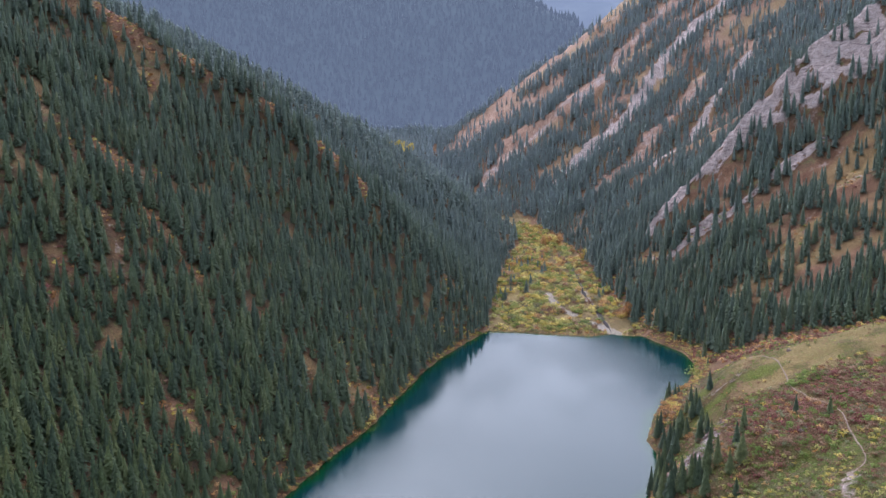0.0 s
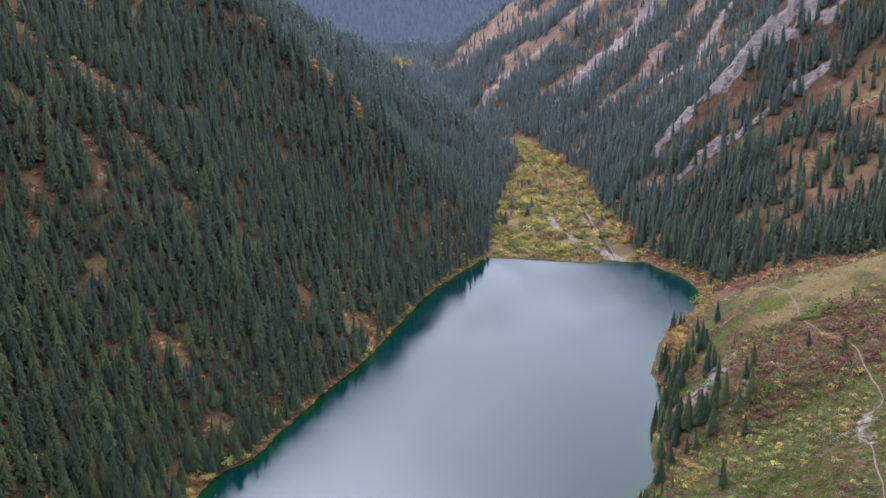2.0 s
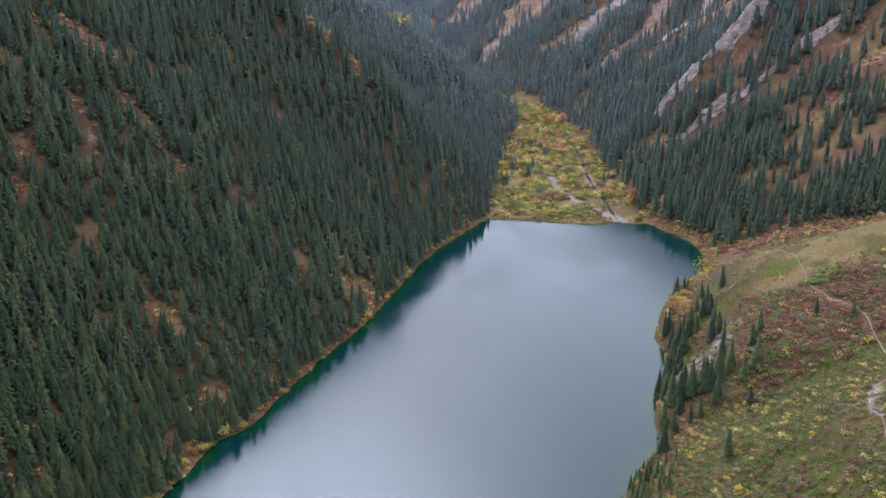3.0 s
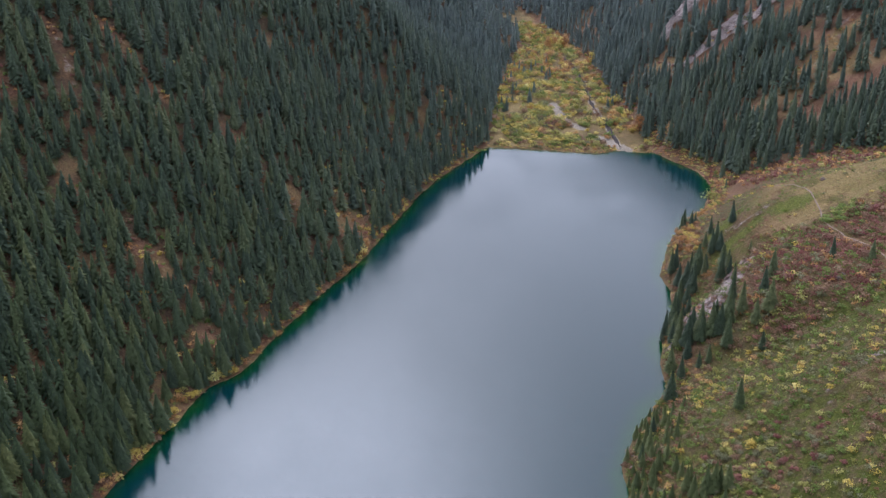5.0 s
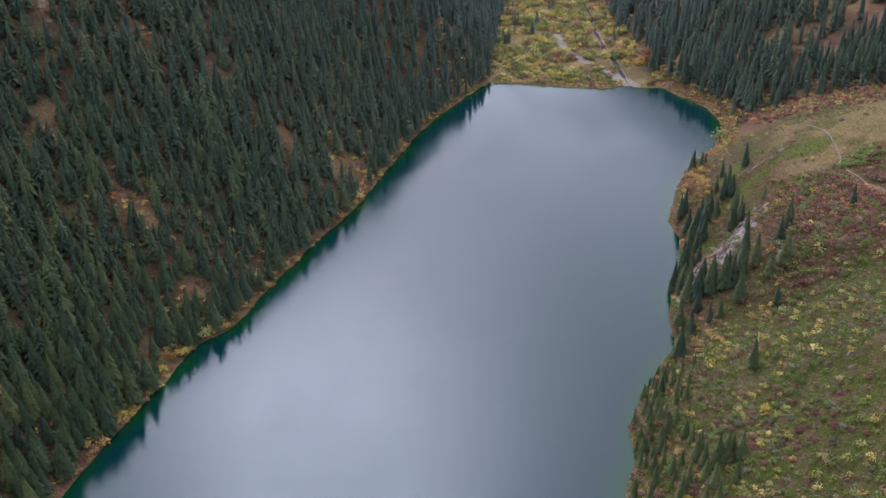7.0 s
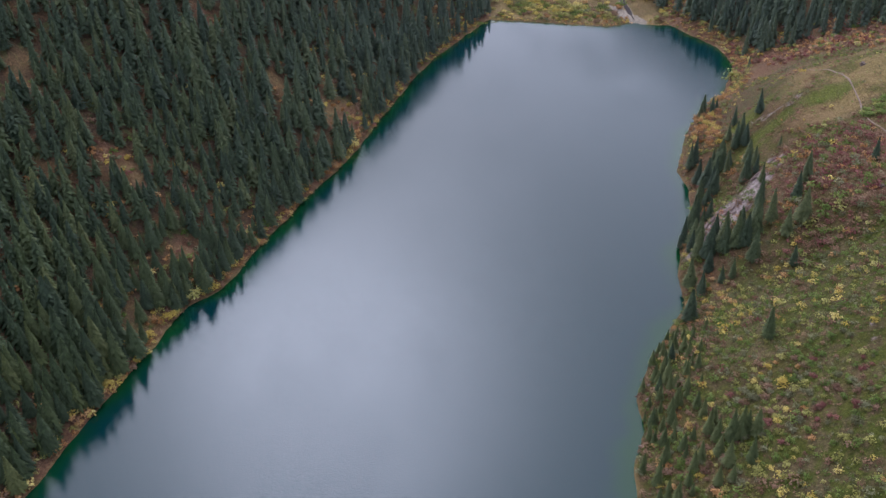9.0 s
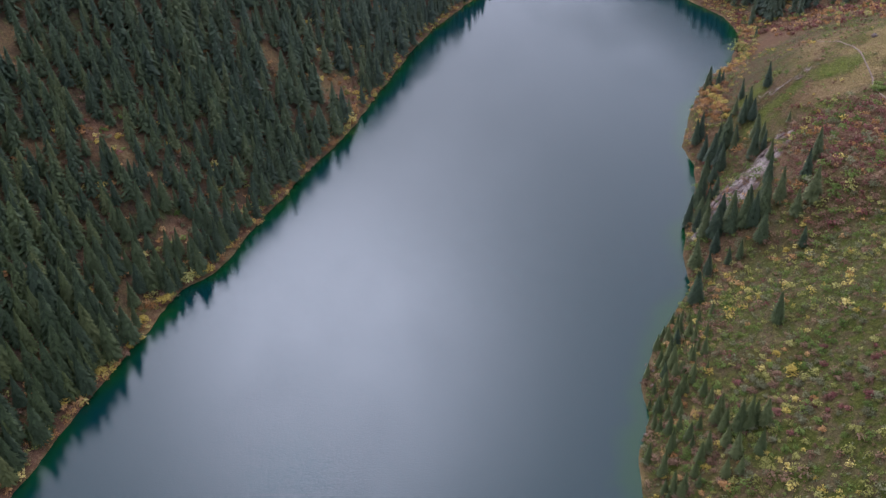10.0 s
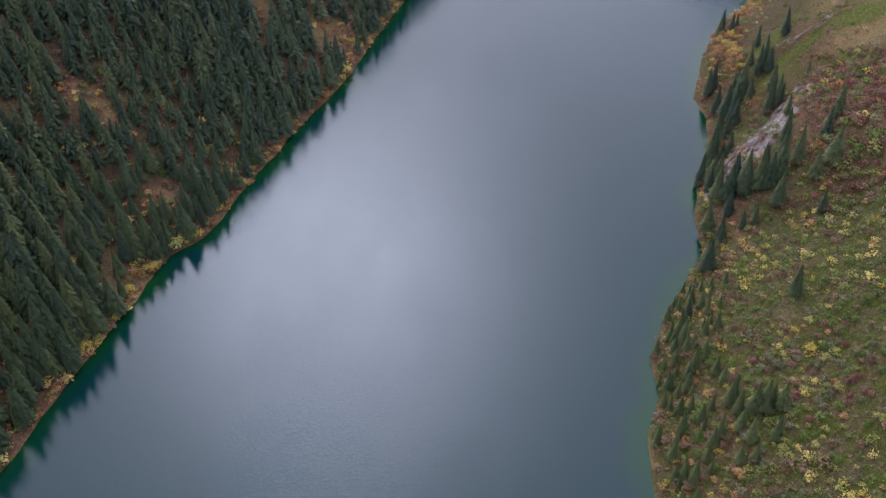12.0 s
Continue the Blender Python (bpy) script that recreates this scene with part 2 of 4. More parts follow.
def line_distance(x, y, line):
    """Distance to a polyline."""
    best = np.full(x.shape, 1e9)
    for (x0, y0), (x1, y1) in zip(line[:-1], line[1:]):
        dx, dy = x1 - x0, y1 - y0
        f = np.clip(((x - x0) * dx + (y - y0) * dy) / (dx * dx + dy * dy), 0, 1)
        best = np.minimum(best, np.hypot(x - x0 - f * dx, y - y0 - f * dy))
    return best


def smooth01(v, lo, hi):
    t = np.clip((v - lo) / (hi - lo), 0, 1)
    return t * t * (3 - 2 * t)


def inside(x, y, poly):
    r = np.zeros(x.shape, bool)
    for (x0, y0), (x1, y1) in zip(poly, poly[1:] + poly[:1]):
        if y0 != y1:
            r ^= ((y0 > y) != (y1 > y)) & (x < (x1 - x0) * (y - y0) / (y1 - y0) + x0)
    return r


def lattice(ix, iy, seed):
    n = (ix * 374761393 + iy * 668265263 + seed * 1442695041) & 0xFFFFFFFF
    n = ((n ^ (n >> 13)) * 1274126177) & 0xFFFFFFFF
    return ((n ^ (n >> 16)) & 0xFFFF) / 65535.0


def value_noise(x, y, seed=0):
    ix, iy = np.floor(x).astype(np.int64), np.floor(y).astype(np.int64)
    fx, fy = x - ix, y - iy
    fx, fy = fx * fx * (3 - 2 * fx), fy * fy * (3 - 2 * fy)
    a, b = lattice(ix, iy, seed), lattice(ix + 1, iy, seed)
    c, d = lattice(ix, iy + 1, seed), lattice(ix + 1, iy + 1, seed)
    return (a * (1 - fx) + b * fx) * (1 - fy) + (c * (1 - fx) + d * fx) * fy


def fbm(x, y, seed=0, octaves=4):
    s, amp, total = 0, 1.0, 0.0
    for o in range(octaves):
        s = s + amp * value_noise(x * 2 ** o + 17.3 * o, y * 2 ** o - 9.1 * o, seed + o)
        total += amp
        amp *= 0.5
    return s / total


LAKE = LEFT_FOOT[:16] + HEAD_SHORE[1:] + RIGHT_FOOT[:23][::-1]
BASIN = LEFT_FOOT + RIGHT_FOOT[::-1]


def feet(x, y):
    """Distances from the left and the right foot line, and whether the place lies between them."""
    return line_distance(x, y, LEFT_FOOT), line_distance(x, y, RIGHT_FOOT), inside(x, y, BASIN)


# crest of the rock spur on the right mountain: (x, height)
SPUR_CREST = [(140, 10), (158, 42), (165, 54), (175, 74), (208, 101), (236, 132), (270, 171), (310, 214), (350, 246), (397, 272), (600, 400), (2600, 1200)]


def spur_line(x):
    return 868 + 0.2 * (x - 164)


def height(x, y):
    dl, dr, basin = feet(x, y)
    lake = inside(x, y, LAKE)
    floor = knots(y, [(680, 0.0), (700, 0.7), (760, 2), (870, 4.5), (970, 7.5), (1070, 11), (1180, 16), (1300, 28), (1500, 50), (1700, 75), (1900, 100)])
    # left side: a steep straight slope with a rib across it at y = 760
    s = knots(y, [(-200, 0.6), (300, 0.78), (413, 0.82), (500, 1.0), (600, 1.0), (700, 1.03), (755, 1.08), (790, 0.92), (860, 0.68), (1100, 0.72), (1300, 0.75)])
    dm = np.minimum(dl, 700)
    left = s * dm * (1 - knots(y, [(800, 0.0007), (950, 0.0003)]) * dm)
    left = left + np.minimum(dl / 60, 1) * (16 * (fbm(y / 45, x / 160, 3) - 0.5) + 10 * (fbm(x / 40, y / 40, 5) - 0.5))
    left = left + 13 * np.exp(-((y - 752) / 22) ** 2) * smooth01(dl, 50, 110)
    left = np.where(dl < 4, dl * 0.35, np.maximum(left - 1.6, 0.35 * np.minimum(dl, 8)))
    # right side: the grassy hill above the lake, the saddle behind it, the mountain
    near = 1 - smooth01(y, 345, 385)
    bank = np.minimum((0.90 - 0.24 * near) * dr, 26 - near + 0.32 * dr)
    bank = bank * knots(y, [(480, 1.0), (520, 0.8), (575, 0.62), (620, 0.7)])
    s = knots(y, [(560, 0.46), (620, 0.48), (690, 0.57), (760, 0.64), (830, 0.80), (870, 0.92), (920, 0.84), (1000, 0.66), (1150, 0.62), (1400, 0.72), (1700, 0.84)])
    mount = s * dr * (1 - 0.0002 * np.minimum(dr, 800))
    turn = np.clip((y - 545) / 60, 0, 1)
    turn = turn * turn * (3 - 2 * turn)
    right = bank * (1 - turn) + mount * turn
    rough = np.minimum(dr / 70, 1) * (26 * (fbm(y / 38 + x / 300, x / 260, 11) - 0.5) + 14 * (fbm(x / 30, y / 30, 13) - 0.5))
    right = right + rough * (0.15 + 0.85 * turn) + (1 - turn) * 2.5 * np.minimum(dr / 20, 1) * (fbm(x / 14, y / 14, 15, 3) - 0.5)
    off = y - spur_line(x) + 14 * (fbm(x / 22, y / 22, 25, 3) - 0.5)
    spur = knots(x, SPUR_CREST) + 9 * (fbm(x / 9, y / 9, 27, 3) - 0.5) - np.where(off < 0, -0.95 * off, 0.8 * off) - floor
    right = np.where(x > 140, np.maximum(right, spur), right)
    right = np.where(dr < 3, dr * 0.5, np.maximum(right, 1.5))
    crest = y + 0.1 * x - 1715 + 40 * (fbm(x / 60, y / 60, 19) - 0.5)
    right = np.maximum(right - 1.3 * np.maximum(crest, 0), 0)
    wob = 24 * (fbm(x / 50, y / 50, 21) - 0.5)
    nose = 1.7 * np.maximum(x + 58 + wob, 0) + 400 * (1 - smooth01(y, 1400, 1550))
    right = np.minimum(right, nose)
    side = np.where(dl < dr, left, right)
    h = np.where(basin, floor + 0.6 * (fbm(x / 12, y / 12, 23) - 0.5) * np.clip((y - 690) / 20, 0, 1), floor + side)
    shore = np.minimum(np.minimum(dl, dr), line_distance(x, y, HEAD_SHORE))
    h = h + np.where(basin, 0, 0.5 * (fbm(x / 7, y / 7, 29, 3) - 0.5))
    h = np.where(lake, -np.minimum(0.45 * shore + 0.1, 18), h)
    h = np.minimum(h, knots(y, [(1740, 2000.0), (1850, 260.0), (1960, 70.0), (2100, 45.0)]))
    h = h + 1.7 * (fbm(x / 8, y / 8, 37, 3) - 0.5) * np.exp(-shore / 6) * (y < 690)
    # hills behind the start of the flight
    return np.where(y < -260, np.maximum(h, 0.25 * (-260 - y)), h)


def far_height(x, y):
    """The range that closes the valley: a wooded ridge falling to the right, a higher wall behind."""
    swell = 160 * (fbm(x / 300, y / 300, 31) - 0.5) - 240 * np.abs(fbm(x / 170, y / 600, 35, 3) - 0.5)
    ridge = np.minimum(0.95 * (y - 1880), 560 - 0.72 * x - 0.6 * np.maximum(y - 2500, 0)) + 0.6 * swell
    return np.maximum(ridge, 40.0)


def wall_height(x, y):
    """The highest wall, farthest up the valley."""
    return np.clip(0.5 * (y - 2900) + 160 * (fbm(x / 300, y / 300, 33) - 0.5), 30, 1150)


def graded(lo, hi, fine0, fine1, step, grow):
    mid = list(np.arange(fine0, fine1 + 0.01, step))
    up, s = [], step
    while (up[-1] if up else mid[-1]) < hi:
        s *= grow
        up.append((up[-1] if up else mid[-1]) + s)
    down, s = [], step
    while (down[-1] if down else mid[0]) > lo:
        s *= grow
        down.append((down[-1] if down else mid[0]) - s)
    return np.array(down[::-1] + mid + up)


GX = graded(-2600, 2600, -250, 300, 3.0, 1.05)
GY = graded(-900, 4300, 230, 960, 3.0, 1.03)
MX, MY = np.meshgrid(GX, GY, indexing="ij")
MZ = height(MX, MY)


def ground_z(x, y):
    """Height of the ground sheet itself."""
    x, y = np.asarray(x, float), np.asarray(y, float)
    i = np.clip(np.searchsorted(GX, x) - 1, 0, len(GX) - 2)
    j = np.clip(np.searchsorted(GY, y) - 1, 0, len(GY) - 2)
    u, v = (x - GX[i]) / (GX[i + 1] - GX[i]), (y - GY[j]) / (GY[j + 1] - GY[j])
    a, b, c, d = MZ[i, j], MZ[i + 1, j], MZ[i + 1, j + 1], MZ[i, j + 1]
    return np.where(u > v, a + u * (b - a) + v * (c - b), a + u * (c - d) + v * (d - a))


def mesh_from(name, verts, faces, material, attrs=None, smooth=False):
    """A mesh from arrays: verts (n, 3), faces (m, 3 or 4)."""
    me = bpy.data.meshes.new(name)
    verts, faces = np.asarray(verts, np.float32), np.asarray(faces, np.int32)
    k = faces.shape[1]
    me.vertices.add(len(verts))
    me.vertices.foreach_set("co", verts.ravel())
    me.loops.add(faces.size)
    me.loops.foreach_set("vertex_index", faces.ravel())
    me.polygons.add(len(faces))
    me.polygons.foreach_set("loop_start", np.arange(0, faces.size, k, dtype=np.int32))
    if smooth:
        me.polygons.foreach_set("use_smooth", np.ones(len(faces), bool))
    for key, values in (attrs or {}).items():
        me.attributes.new(key, "FLOAT", "POINT").data.foreach_set("value", np.asarray(values, np.float32).ravel())
    me.materials.append(material)
    me.update()
    me.validate()
    return me


def grid_faces(nx, ny):
    i, j = np.meshgrid(np.arange(nx - 1), np.arange(ny - 1), indexing="ij")
    a = (i * ny + j).ravel()
    b, c, d = a + ny, a + ny + 1, a + 1
    return np.concatenate([np.stack([a, b, c], 1), np.stack([a, c, d], 1)])


def part(name, mesh, parent, label=""):
    ob = new(name, mesh)
    ob.parent = parent
    return tagged(ob, label)


DL, DR, IN = feet(MX, MY)
LEFT = DL < DR


# courses of the stream and the gravel on the delta
STREAM = [(101, 693), (99, 751), (96, 828), (99, 909), (95, 970), (85, 1011), (64, 1030), (60, 1060)]
GRAVEL = [(63, 820), (65, 790), (68, 765), (78, 745)]
OUTWASH = [(88, 720), (95, 708), (101, 696), (104, 688)]


# cover of the ground, by place
CLEARINGS = [(-159, 411, 7, 10), (-173, 494, 4, 10), (-133, 388, 9, 5), (-80, 521, 19, 10), (-206, 531, 6, 14), (-100, 742, 12, 14),
             (-128, 750, 11, 16), (-178, 752, 7, 12), (-240, 750, 10, 24), (-300, 748, 14, 30), (-370, 748, 18, 40), (-68, 610, 6, 9),
             (-146, 517, 5, 9), (-237, 460, 8, 10), (-244, 563, 10, 20), (-113, 413, 5, 5), (-192, 424, 5, 9), (-196, 522, 4, 10), (-180, 512, 4, 9), (-217, 583, 6, 9), (-103, 578, 4, 9),
             (-90, 588, 4, 9), (-126, 558, 3, 8), (-284, 669, 8, 14), (-268, 711, 8, 14), (-175, 539, 4, 8), (-98, 642, 4, 9), (-230, 436, 6, 8)]


SCREE = [(-312, 604), (-284, 572), (-260, 547), (-237, 518), (-216, 494), (-203, 458)]


def clearing(x, y):
    """1 on the bare patches of the left slope."""
    c = np.zeros(np.shape(x))
    wob = fbm(np.asarray(x) / 9, np.asarray(y) / 9, 61, 3) - 0.5
    for cx, cy, rx, ry in CLEARINGS:
        u, v = (x - cx) * 0.95 - (y - cy) * 0.31, (y - cy) * 0.95 + (x - cx) * 0.31
        c = np.maximum(c, 1 - smooth01((v / rx) ** 2 + (u / ry) ** 2 + 1.6 * wob, 0.6, 1.1))
    return np.maximum(c, 0.75 * (1 - smooth01(line_distance(x, y, SCREE) + 9 * wob, 1.0, 3.5)))


def hill_part(x, y, dr):
    """1 on the open grassy hill of the right bank."""
    return 1 - smooth01(y + 0.25 * dr, 540, 600)


def saddle_brush(x, y, dr):
    """1 in the belt of red brush between the hill and the forest."""
    along = y + 0.5 * dr + 12 * (fbm(x / 12, y / 12, 121) - 0.5)
    return smooth01(along, 560 + 32 * (1 - smooth01(dr, 10, 40)), 575 + 32 * (1 - smooth01(dr, 10, 40))) * (1 - smooth01(along, 630, 650)) * (y > 480)


def scrub_zone(x, y, dr):
    """1 in the red autumn scrub on the upper part of the hill."""
    edge = 22 * (fbm(x / 18, y / 18, 67) - 0.5)
    return smooth01(y + edge, 345, 365) * (1 - smooth01(y + edge - 0.15 * dr, 412, 432)) * smooth01(dr + 0.4 * edge, 26, 38)


# open lanes between the trees of the right mountain: (line, half width, share of bare rock)
LANES = [([(-20, 1640), (70, 1650), (155, 1662), (240, 1672), (320, 1690)], 42, 0.15), ([(-10, 1600), (40, 1590), (90, 1575), (140, 1560)], 26, 0.1),
         ([(22, 1393), (60, 1441), (114, 1445), (190, 1462), (243, 1504), (306, 1542), (400, 1580)], 20, 0.4),
         ([(128, 1260), (167, 1296), (210, 1311), (260, 1358), (316, 1419), (357, 1448), (450, 1480)], 17, 0.75),
         ([(145, 1160), (181, 1180), (213, 1192), (250, 1226), (280, 1240), (330, 1300)], 15, 0.35),
         ([(225, 1110), (270, 1150), (330, 1215), (400, 1300)], 8, 0.6),
         ([(175, 803), (202, 809), (222, 800), (251, 805), (281, 808), (310, 812)], 6.5, 0.9), ([(230, 690), (268, 716), (297, 735), (342, 764)], 10, 0.1),
         ([(205, 655), (235, 668), (262, 676)], 8, 0.1), ([(136, 866), (150, 830), (172, 802)], 5, 0.3)]


def lane_cover(x, y):
    """How open each place is, 0 to 1, and how stony."""
    wob, spread = fbm(x / 26, y / 26, 41, 4) - 0.5, fbm(x / 9, y / 9, 45, 3) - 0.5
    bare, stony = np.zeros(np.shape(x)), np.zeros(np.shape(x))
    for line, half, share in LANES:
        k = 1 - smooth01(line_distance(x, y, line) + half * (1.5 * wob + 0.9 * spread), 0.55 * half, 1.15 * half)
        bare, stony = np.maximum(bare, k), np.maximum(stony, k * share)
    return bare, stony


def rock_rib(x, y, dr):
    """1 on the bare rock of the spur and the crags that it widens into."""
    off = y - spur_line(x) + 26 * (fbm(x / 28, y / 28, 73) - 0.5)
    wide = 12 + 0.34 * np.maximum(x - 220, 0)
    band = (1 - smooth01(-off, wide * 0.5, wide * 1.5)) * (1 - smooth01(off, 5, 14)) * smooth01(x, 155, 172)
    broken = smooth01(fbm(x / 13, y / 9, 79) + 0.14 * band, 0.44, 0.56)
    return np.clip(band * (0.3 + 0.9 * broken), 0, 1)


def open_strips(x, y, d):
    """Bare lanes down the fall line of the right mountain, 0 to 1."""
    small = smooth01(fbm(y / 30 + x / 300, x / 110, 49, 3), 0.57, 0.63) * smooth01(d, 25, 80) * 0.8
    return np.maximum(lane_cover(x, y)[0], small)


def forest_density(x, y):
    dl, dr, basin = feet(x, y)
    gaps = fbm(x / 22, y / 22, 43)
    d_left = smooth01(dl, 1.5, 4) * (1 - 0.85 * smooth01(gaps, 0.68, 0.76)) * (1 - clearing(x, y))
    hilly = hill_part(x, y, dr)
    d_right = smooth01(dr + 8 * (y > 700), 6, 14) * (1 - 0.93 * open_strips(x, y, dr)) * (1 - hilly) * (1 - 0.8 * smooth01(gaps, 0.60, 0.68)) * (1 - 0.2 * smooth01(dr, 60, 220))
    d_right = d_right * smooth01(y + 0.6 * dr + 14 * (gaps - 0.5), 604, 622)
    d_right = np.maximum(d_right * (1 - 0.92 * rock_rib(x, y, dr)), 0.04 * (1 - hilly) * smooth01(dr, 15, 30) * smooth01(y, 640, 680) * (1 - smooth01(y, 1300, 1400)))
    cover = np.where(basin, 0.9 * smooth01(y, 1190, 1240), np.where(dl < dr, d_left, d_right))
    return np.where(y > 1790, 0.9, cover)


hill = np.where(LEFT | IN, 0, hill_part(MX, MY, DR))
lanes = np.where(LEFT | IN, 0, (1 - hill) * open_strips(MX, MY, DR))
spots = fbm(MX / 22, MY / 22, 43)
rock = np.where(LEFT, 0.25 * smooth01(DL, 30, 150), np.maximum(1.25 * lane_cover(MX, MY)[1], 0.45 * lanes * smooth01(fbm(MX / 60, MY / 14, 57), 0.50, 0.62)))
rock = rock + np.where(LEFT, 0.1 * (1 - smooth01(line_distance(MX, MY, SCREE), 1, 5)), 0)
rock = rock + np.where(LEFT | IN, 0, (1 - hill) * 0.9 * rock_rib(MX, MY, DR))
rock = rock + hill * np.exp(-((MY - 404 - 0.9 * (DR - 16)) / 15) ** 2) * np.exp(-((DR - 17) / 17) ** 2) * 0.95
rusty = np.clip(np.where(LEFT, np.maximum(0.45 * smooth01(spots, 0.55, 0.7), clearing(MX, MY)), (1 - hill) * (0.5 + lanes) + hill * smooth01(fbm(MX / 30, MY / 30, 47), 0.46, 0.6)), 0, 1)
straw = np.clip(np.where(LEFT, 0.35 * smooth01(spots, 0.55, 0.7) + 0.35 * clearing(MX, MY) * smooth01(fbm(MX / 8, MY / 8, 65), 0.45, 0.6), lanes * 0.7 * smooth01(fbm(MX / 150, MY / 26, 53), 0.50, 0.62) + hill * smooth01(MZ, 30, 48) * smooth01(MY, 380, 440)), 0, 1)
red_scrub = hill * scrub_zone(MX, MY, DR)
low_meadow = hill * (1 - smooth01(MY, 345, 370))
straw = straw * (1 - red_scrub)
rusty = np.clip(np.maximum(rusty, 0.6 * red_scrub), 0, 1)
STONY_STRIPS = [([(132, 463), (129, 460), (125.5, 459), (122, 461.5), (117, 462), (112, 466.5), (105, 468)], 1.0), ([(123, 420), (113, 426), (107, 431), (99, 434)], 1.4),
                ([(97, 296), (104, 302), (111, 303.5), (117, 306)], 1.4), ([(80, 298.5), (84, 296.5), (88, 295.4)], 0.9),
                ([(79, 314), (84, 311), (88, 308.7)], 0.8), ([(128, 315), (121, 305), (118, 294)], 2.4), ([(95, 291), (100, 291.5)], 0.9)]
GREEN_PATCHES = [(129, 429, 10, 4), (142, 456, 11, 5.5), (118, 454, 10, 4), (112, 471, 9, 5), (121, 480, 9, 4.5), (126, 386, 7, 4), (108, 446, 8, 3)]
lush = np.zeros(MX.shape)
for cx, cy, rx, ry in GREEN_PATCHES:
    lush = np.maximum(lush, 1 - smooth01(((MX - cx) / rx) ** 2 + ((MY - cy) / ry) ** 2 + 1.8 * (fbm(MX / 6, MY / 6, 123, 3) - 0.5), 0.6, 1.1))
green_patch = smooth01(fbm(MX / 13, MY / 17, 59), 0.50, 0.60)
straw = np.where(IN, 0.35 + 0.5 * smooth01(fbm(MX / 12, MY / 12, 63), 0.42, 0.58), straw)
turf = np.clip(np.where(IN, 0.6 * (1 - straw), low_meadow * (0.72 + 0.28 * smooth01(fbm(MX / 16, MY / 16, 59), 0.38, 0.56)) + hill * (1 - low_meadow) * (1 - 0.35 * red_scrub) * (0.26 + 0.5 * green_patch)), 0, 1)
rusty = np.clip(np.maximum(rusty, np.where(LEFT | IN, 0, 0.95 * saddle_brush(MX, MY, DR))), 0, 1)
turf = np.maximum(turf, np.where(IN, 0, lush))
straw, rusty = straw * (1 - 0.8 * turf), rusty * (1 - np.where(IN, 0, lush))
shore_strip = 1 - smooth01(np.minimum(DL, DR), 3, 6)
rusty = np.maximum(rusty, shore_strip * 0.8)
MZ = MZ + np.where(LEFT | IN, 0, smooth01(rock, 0.3, 0.8) * (16 * np.abs(fbm(MX / 13, MY / 13, 91) - 0.5) + 5.0 * (fbm(MX / 4.5, MY / 4.5, 93, 2) - 0.5)))
wooded = forest_density(MX, MY)
rusty = rusty * (1 - 0.75 * wooded * (1 - shore_strip))
straw = straw * (1 - 0.8 * wooded)
for line, half in STONY_STRIPS:
    rock = np.maximum(rock, 0.45 * (1 - smooth01(line_distance(MX, MY, line), half, half + 2.2)))
shingle = np.zeros(MX.shape)
for line, half in ((GRAVEL, 4.0), (OUTWASH, 5.5), (STREAM[:5], 1.6)):
    shingle = np.maximum(shingle, 1 - smooth01(line_distance(MX, MY, line) + 5 * (fbm(MX / 8, MY / 8, 137, 3) - 0.5), half * 0.6, half * 1.5))
shingle = shingle * (MY > 670)
ground = new("ground", mesh_from("ground", np.stack([MX, MY, MZ], -1).reshape(-1, 3), grid_faces(len(GX), len(GY)), ground_mat,
                                 dict(rock=rock, rusty=rusty, straw=straw, turf=turf, lush=0.7 * lush, shingle=shingle, lane_haze=np.where(LEFT | IN, 0, lanes * smooth01(MY, 950, 1300))), True))
faces_rock = smooth01(rock, 0.3, 0.6).ravel()[grid_faces(len(GX), len(GY))[:, 0]] < 0.5
ground.data.polygons.foreach_set("use_smooth", faces_rock)
tagged(ground, "steep valley ground of autumn grass, litter and rock", "ground", kind="structure")

# lake
WX, WY = np.arange(-215, 190, 4.0), np.arange(-300, 712, 4.0)
QX, QY = np.meshgrid(WX, WY, indexing="ij")
edge_d = np.minimum(line_distance(QX, QY, LEFT_FOOT), np.minimum(line_distance(QX, QY, RIGHT_FOOT), line_distance(QX, QY, HEAD_SHORE)))
lake = new("water", mesh_from("water", np.stack([QX, QY, 0 * QX], -1).reshape(-1, 3), grid_faces(len(WX), len(WY)), water_mat,
                              dict(shallow=1 - smooth01(edge_d + 10 * (fbm(QX / 16, QY / 16, 131, 3) - 0.5), -1, 8), ruffled=0.55 + 0.45 * smooth01(edge_d, 12, 60)), True))
tagged(lake, "still blue-green mountain lake with soft reflections", "lake", kind="structure")


# ---- trail and stream ----
TRAIL = [(146, 498), (150.5, 478), (151.2, 465), (149.9, 453.5), (148, 440), (145.5, 430), (145.6, 413), (147, 396), (148.6, 377), (145, 358.5), (139.5, 334), (135, 322.5), (122, 310), (117.5, 300), (117.5, 291), (113.5, 279), (109, 264), (100, 240)]


def smooth_line(points, step):
    p = [Vector((*a, 0)) for a in points]
    p = [2 * p[0] - p[1]] + p + [2 * p[-1] - p[-2]]
    out = []
    for a, b, c, d in zip(p, p[1:], p[2:], p[3:]):
        n = max(2, int((c - b).length / step))
        for i in range(n):
            t = i / n
            out.append(0.5 * (2 * b + (c - a) * t + (2 * a - 5 * b + 4 * c - d) * t * t + (3 * b - a - 3 * c + d) * t ** 3))
    return out


